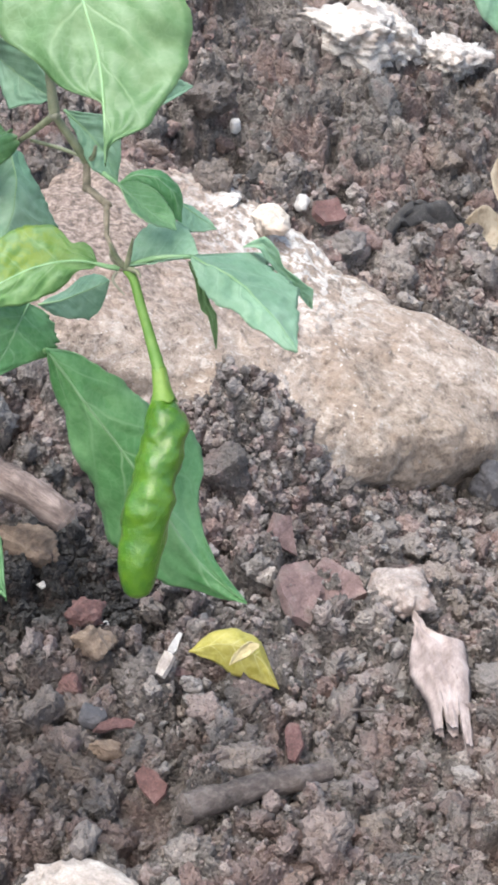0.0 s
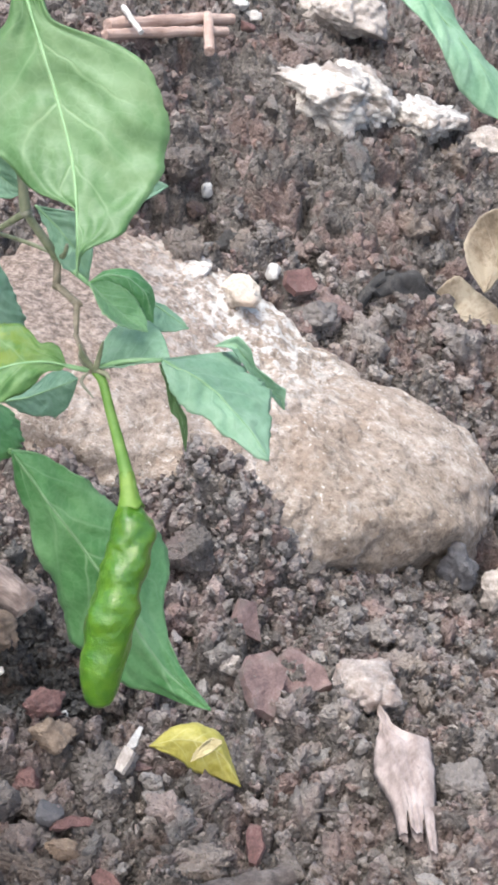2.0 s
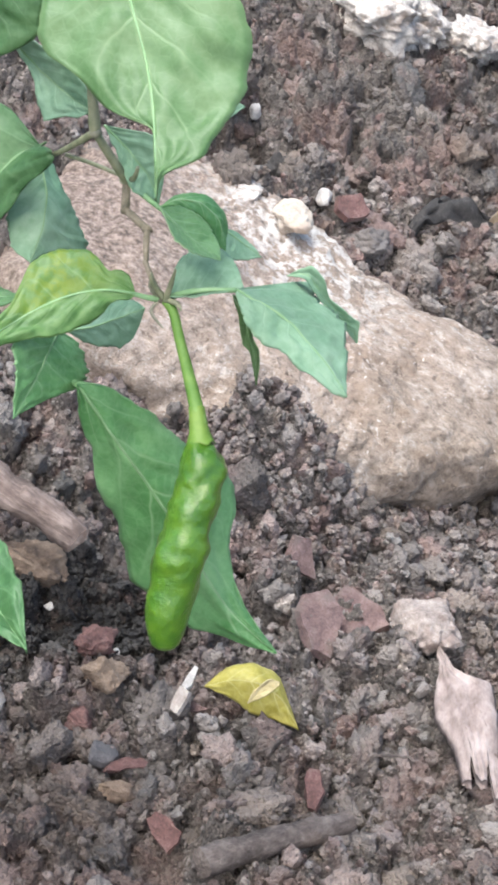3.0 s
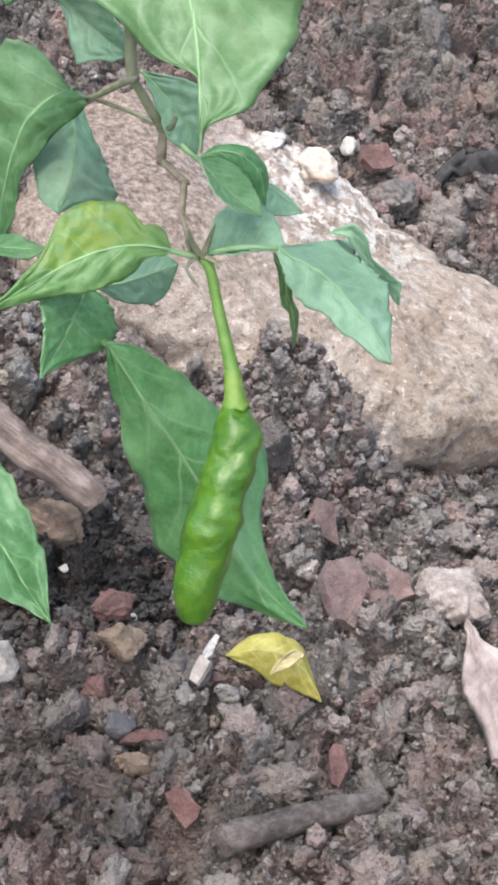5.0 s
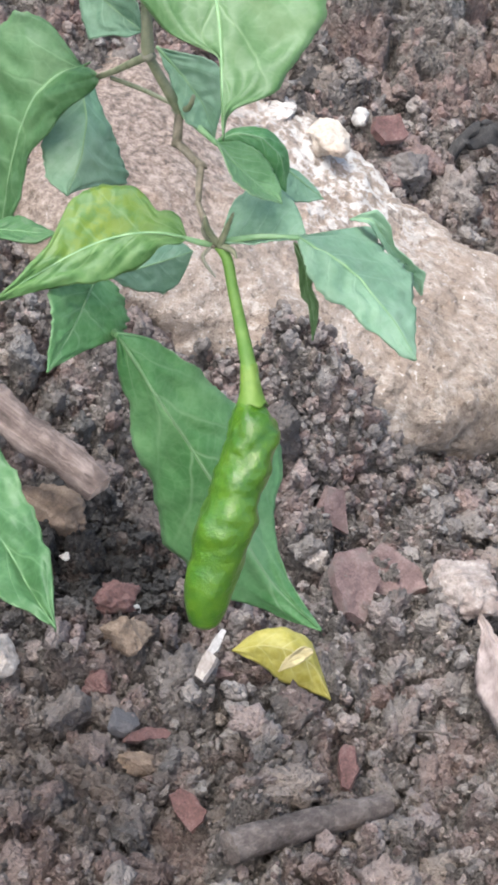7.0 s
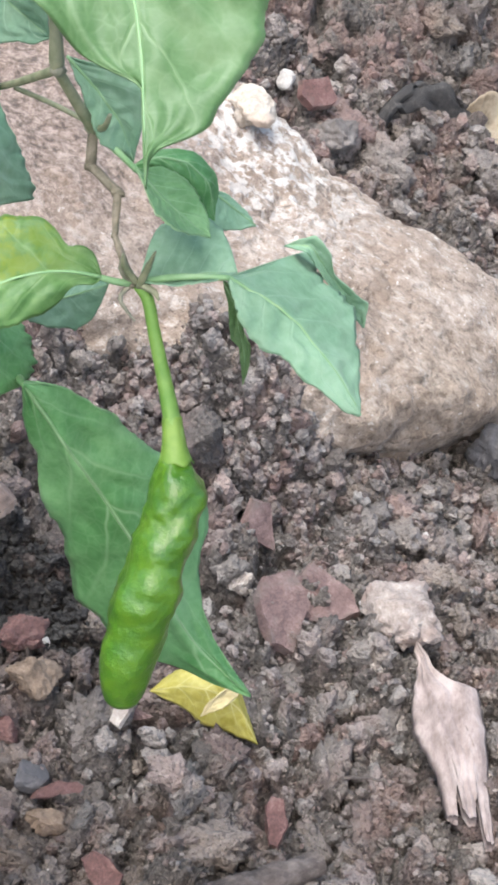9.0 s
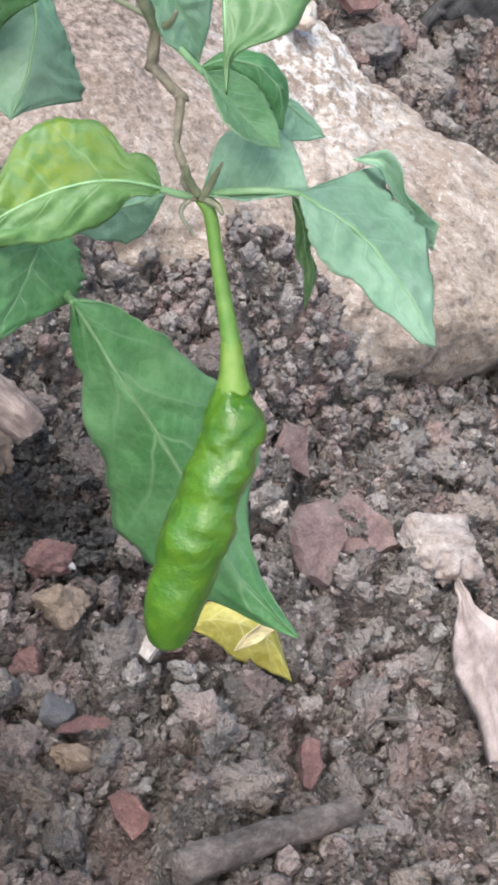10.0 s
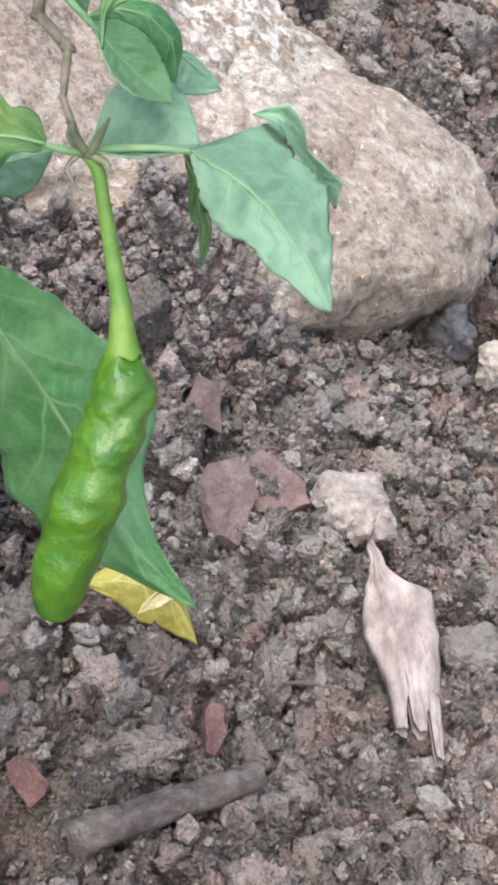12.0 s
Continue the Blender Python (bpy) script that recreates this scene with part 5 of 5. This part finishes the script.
stick("rootlet", (0.0222, -0.0036) + (0.004,), (0.0337, -0.0028) + (0.004,), 0.0005, 0.0004, twig_mat, twig_mat, "fine brown rootlet on the soil", 58, 0.1, 6, 0.001)


def split_wood():
    """A pale slab of split wood: a narrow spike, a broad body, and three ragged fingers at the lower end."""
    a, b = np.array((0.0367, 0.0400, 0.0025)), np.array((0.0560, -0.0199, 0.0140))
    across = np.array((0.0535, 0.0210, 0.0080)) - np.array((0.0368, 0.0120, 0.0050))
    along = b - a
    up = unit(np.cross(across, along))
    up = up if up[2] > 0 else -up
    n, m = 60, 26
    ends = [(0.00, 0.83), (0.24, 0.86), (0.30, 0.70), (0.36, 0.885), (0.62, 0.90), (0.68, 0.76), (0.74, 1.0), (1.0, 1.0)]
    verts, faces = [], []
    for layer in (1, -1):
        for i in range(n + 1):
            for j in range(m + 1):
                u, s = j / m, i / n
                end = float(np.interp(u, [e[0] for e in ends], [e[1] for e in ends])) - 0.02 * noise.noise(Vector((u * 14, 3, 1)))
                t = s * end
                left = float(np.interp(t, (0, 0.10, 0.17, 0.30, 0.40, 0.62, 0.85, 1), (-0.05, -0.10, -0.22, -0.38, -0.45, -0.36, -0.44, -0.45)))
                right = float(np.interp(t, (0, 0.10, 0.17, 0.30, 0.40, 0.62, 0.85, 1), (0.05, 0.08, 0.13, 0.56, 0.52, 0.35, 0.14, 0.03)))
                left += 0.045 * noise.noise(Vector((t * 16, 1, 8))) + 0.015 * noise.noise(Vector((t * 45, 2, 8)))
                right += 0.045 * noise.noise(Vector((t * 15, 5, 8))) + 0.015 * noise.noise(Vector((t * 42, 6, 8)))
                rim = 1 - max(0, 2 * abs(u - 0.5) - 0.7) / 0.3
                p = a + along * t + across * (left + (right - left) * u)
                ridge = 0.0013 * noise.noise(Vector((u * 7, t * 1.2, 0))) + 0.0007 * noise.noise(Vector((u * 22, t * 2.5, 4)))
                verts.append(p + up * (layer * 0.0016 * math.sqrt(max(rim, 0.0)) + ridge + 0.0022 * math.sin(math.pi * u)))
    k = m + 1
    half = (n + 1) * k
    for i in range(n):
        for j in range(m):
            c = (i * k + j, i * k + j + 1, (i + 1) * k + j + 1, (i + 1) * k + j)
            faces.append(c)
            faces.append(tuple(half + x for x in c[::-1]))
    loop = [(i * k) for i in range(n, -1, -1)] + list(range(1, k)) + [i * k + m for i in range(1, n + 1)] + [n * k + j for j in range(m - 1, 0, -1)]
    for x, y in zip(loop, loop[1:] + loop[:1]):
        faces.append((x, y, half + y, half + x))
    return verts, faces


wood = thing("split_wood", (0.0463, 0.0132) + (0.0,), "pale pinkish slab of split wood with ragged fingers", "wood")
wv, wf = split_wood()
pieces = [[], [], [], []]
for f in wf:
    i, j = np.mean([x % 1647 // 27 for x in f]) / 60, np.mean([x % 27 for x in f]) / 26
    pieces[0 if i < 0.75 else 1 + int(j > 0.30) + int(j > 0.68)].append(f)
for k, fs in enumerate(pieces):
    used = sorted({x for f in fs for x in f})
    at = {x: n for n, x in enumerate(used)}
    link_mesh("slab" if k == 0 else "splinter", [wv[x] for x in used], [tuple(at[x] for x in f) for f in fs], splinter_mat, wood)

# yellow fallen leaf, bent over a crumb of soil
yl = thing("fallen_leaf", (-0.0144, 0.0074) + (0.002,), "curled bright yellow fallen leaf on soil", "leaf")
leaf(yl, [(-0.0276, 0.0054, 0.0060), (-0.0201, 0.0056, 0.0110), (-0.0126, 0.0051, 0.0125), (-0.0059, 0.0035, 0.0100), (0.0002, -0.0000, 0.0030)], (-0.0155, 0.0111, 0.0140), (-0.0145, -0.0003, 0.0070), (0.0, 0.16, 0.36, 0.49, 0.59, 0.71, 0.8, 0.92, 1.04, 1.1, 1.2, 1.35, 1.52, 1.68, 1.88, 2.09, 0.0), (0.0, 0.13, 0.28, 0.44, 0.55, 0.65, 0.75, 0.89, 1.01, 1.0, 0.91, 0.79, 0.66, 0.52, 0.34, 0.15, 0.0), 0.50, leaf_fallen, curl=-0.10, wave=0.03, seed=61, teeth=0.6, quilt=0.0001, rib=0.0002, rib_mat=leaf_fallen)
leaf(yl, [(-0.0149, -0.0014, 0.0105), (-0.0126, 0.0011, 0.0135), (-0.0100, 0.0046, 0.0150), (-0.0074, 0.0055, 0.0140)], (-0.0129, 0.0021, 0.0145), (-0.0099, 0.0016, 0.0130), (0.0, 0.18, 0.4, 0.61, 0.79, 0.9, 0.88, 0.87, 0.88, 0.89, 0.89, 0.71, 0.69, 0.88, 1.32, 1.82, 0.0), (0.0, 0.15, 0.33, 0.51, 0.66, 0.8, 0.92, 0.99, 1.05, 1.1, 1.16, 1.2, 1.18, 1.06, 0.71, 0.31, 0.0), 0.50, leaf_torn, curl=0.03, wave=0.05, seed=65, rib=0.0001, rib_mat=leaf_torn, label="dried cream patch along the tear")
# dry leaf on the bank
dl = thing("dry_leaf", (0.0521, 0.2950) + (-0.01,), "curled dry tan leaf on the bank", "leaf")
leaf(dl, *oval((0.0337, 0.2850, -0.0127), (0.0703, 0.2900, -0.0147), (0.0459, 0.3000, -0.0068), (0.0510, 0.2800, -0.0168), (0.0, 0.0, 0.003), 0.9, 0.6, 0.45), leaf_dry, curl=0.25, wave=0.10, seed=62, rib=0.0004, rib_mat=leaf_dry)
leaf(dl, *oval((0.0561, 0.2920, -0.0008), (0.0625, 0.3200, 0.0267), (0.0514, 0.3150, 0.0092), (0.0690, 0.3000, 0.0110), (0.0, 0.0, 0.0), 0.9, 0.6, 0.45), leaf_dry, curl=0.35, wave=0.06, seed=63, rib=0.0004, rib_mat=leaf_dry)


def rubber_scrap():
    a, c, b = np.array((0.0030, 0.2476) + (-0.012,)), np.array((0.0056, 0.2770) + (0.026,)), np.array((0.0422, 0.2905) + (-0.014,))
    verts, faces = [], []
    n, m = 24, 8
    for i in range(n + 1):
        s = i / n
        p = (1 - s) ** 2 * a + 2 * s * (1 - s) * c + s * s * b
        for j in range(m + 1):
            u = j / m - 0.5
            verts.append(p + np.array((0.004, 0.013, 0.008)) * u * (0.75 + 0.5 * noise.noise(Vector((s * 7, 4, 1)))) + np.array((0, 0, 0.006)) * noise.noise(Vector((s * 6, u * 4, 2))))
    k = m + 1
    for i in range(n):
        for j in range(m):
            faces.append((i * k + j, i * k + j + 1, (i + 1) * k + j + 1, (i + 1) * k + j))
    ob = link_mesh("rubber_scrap", verts, faces, black_mat)
    sol = ob.modifiers.new("thickness", "SOLIDIFY")
    sol.thickness = 0.002
    return ob


tagged(rubber_scrap(), "arched black scrap of rubber in the soil", "scrap")

# dark charred compost beside the stick
tagged(heap("charred_compost", 7500, 23, 0.0007, 0.0026, (-0.115, -0.030, -0.008, 0.066), char_mat, 1.6, 2, 0.0, keep=lambda x, y, rs: ((x + 0.070) / 0.030) ** 2 + ((y - 0.030) / 0.021) ** 2 < rs.uniform(0.4, 1.1, len(x))), "black charred compost crumbs in a hollow", "soil", kind="stuff")

# larger clods, each a piece of the ground
shapes = []
for k in range(10):
    v, f = crumble(700 + k, 4, 0.9)
    me = bpy.data.meshes.new("clod")
    me.from_pydata(v.tolist(), [], f.tolist())
    me.polygons.foreach_set("use_smooth", [True] * len(me.polygons))
    me.materials.append(lump_mat)
    shapes.append(me)
for seed, count, most, lo, hi, box in ((24, 330, 200, 0.0042, 0.0110, (-0.11, 0.08, -0.09, 0.13)), (27, 200, 110, 0.0070, 0.0160, (-0.14, 0.10, 0.21, 0.48))):
    cx, cy, cr, crs = scatter(count, seed, lo, hi, box, 1.5)
    for k in range(min(len(cx), most)):
        ob = new("clod", shapes[crs.randint(10)])
        big = cr[k]
        ob.location = (cx[k], cy[k], float(height(cx[k], cy[k])[0]) - 0.12 * big)
        ob.rotation_euler = crs.uniform(0, 6.28, 3)
        ob.scale = (big, big * crs.uniform(0.8, 1.0), big * crs.uniform(0.7, 1.0))
        ob.parent = ground
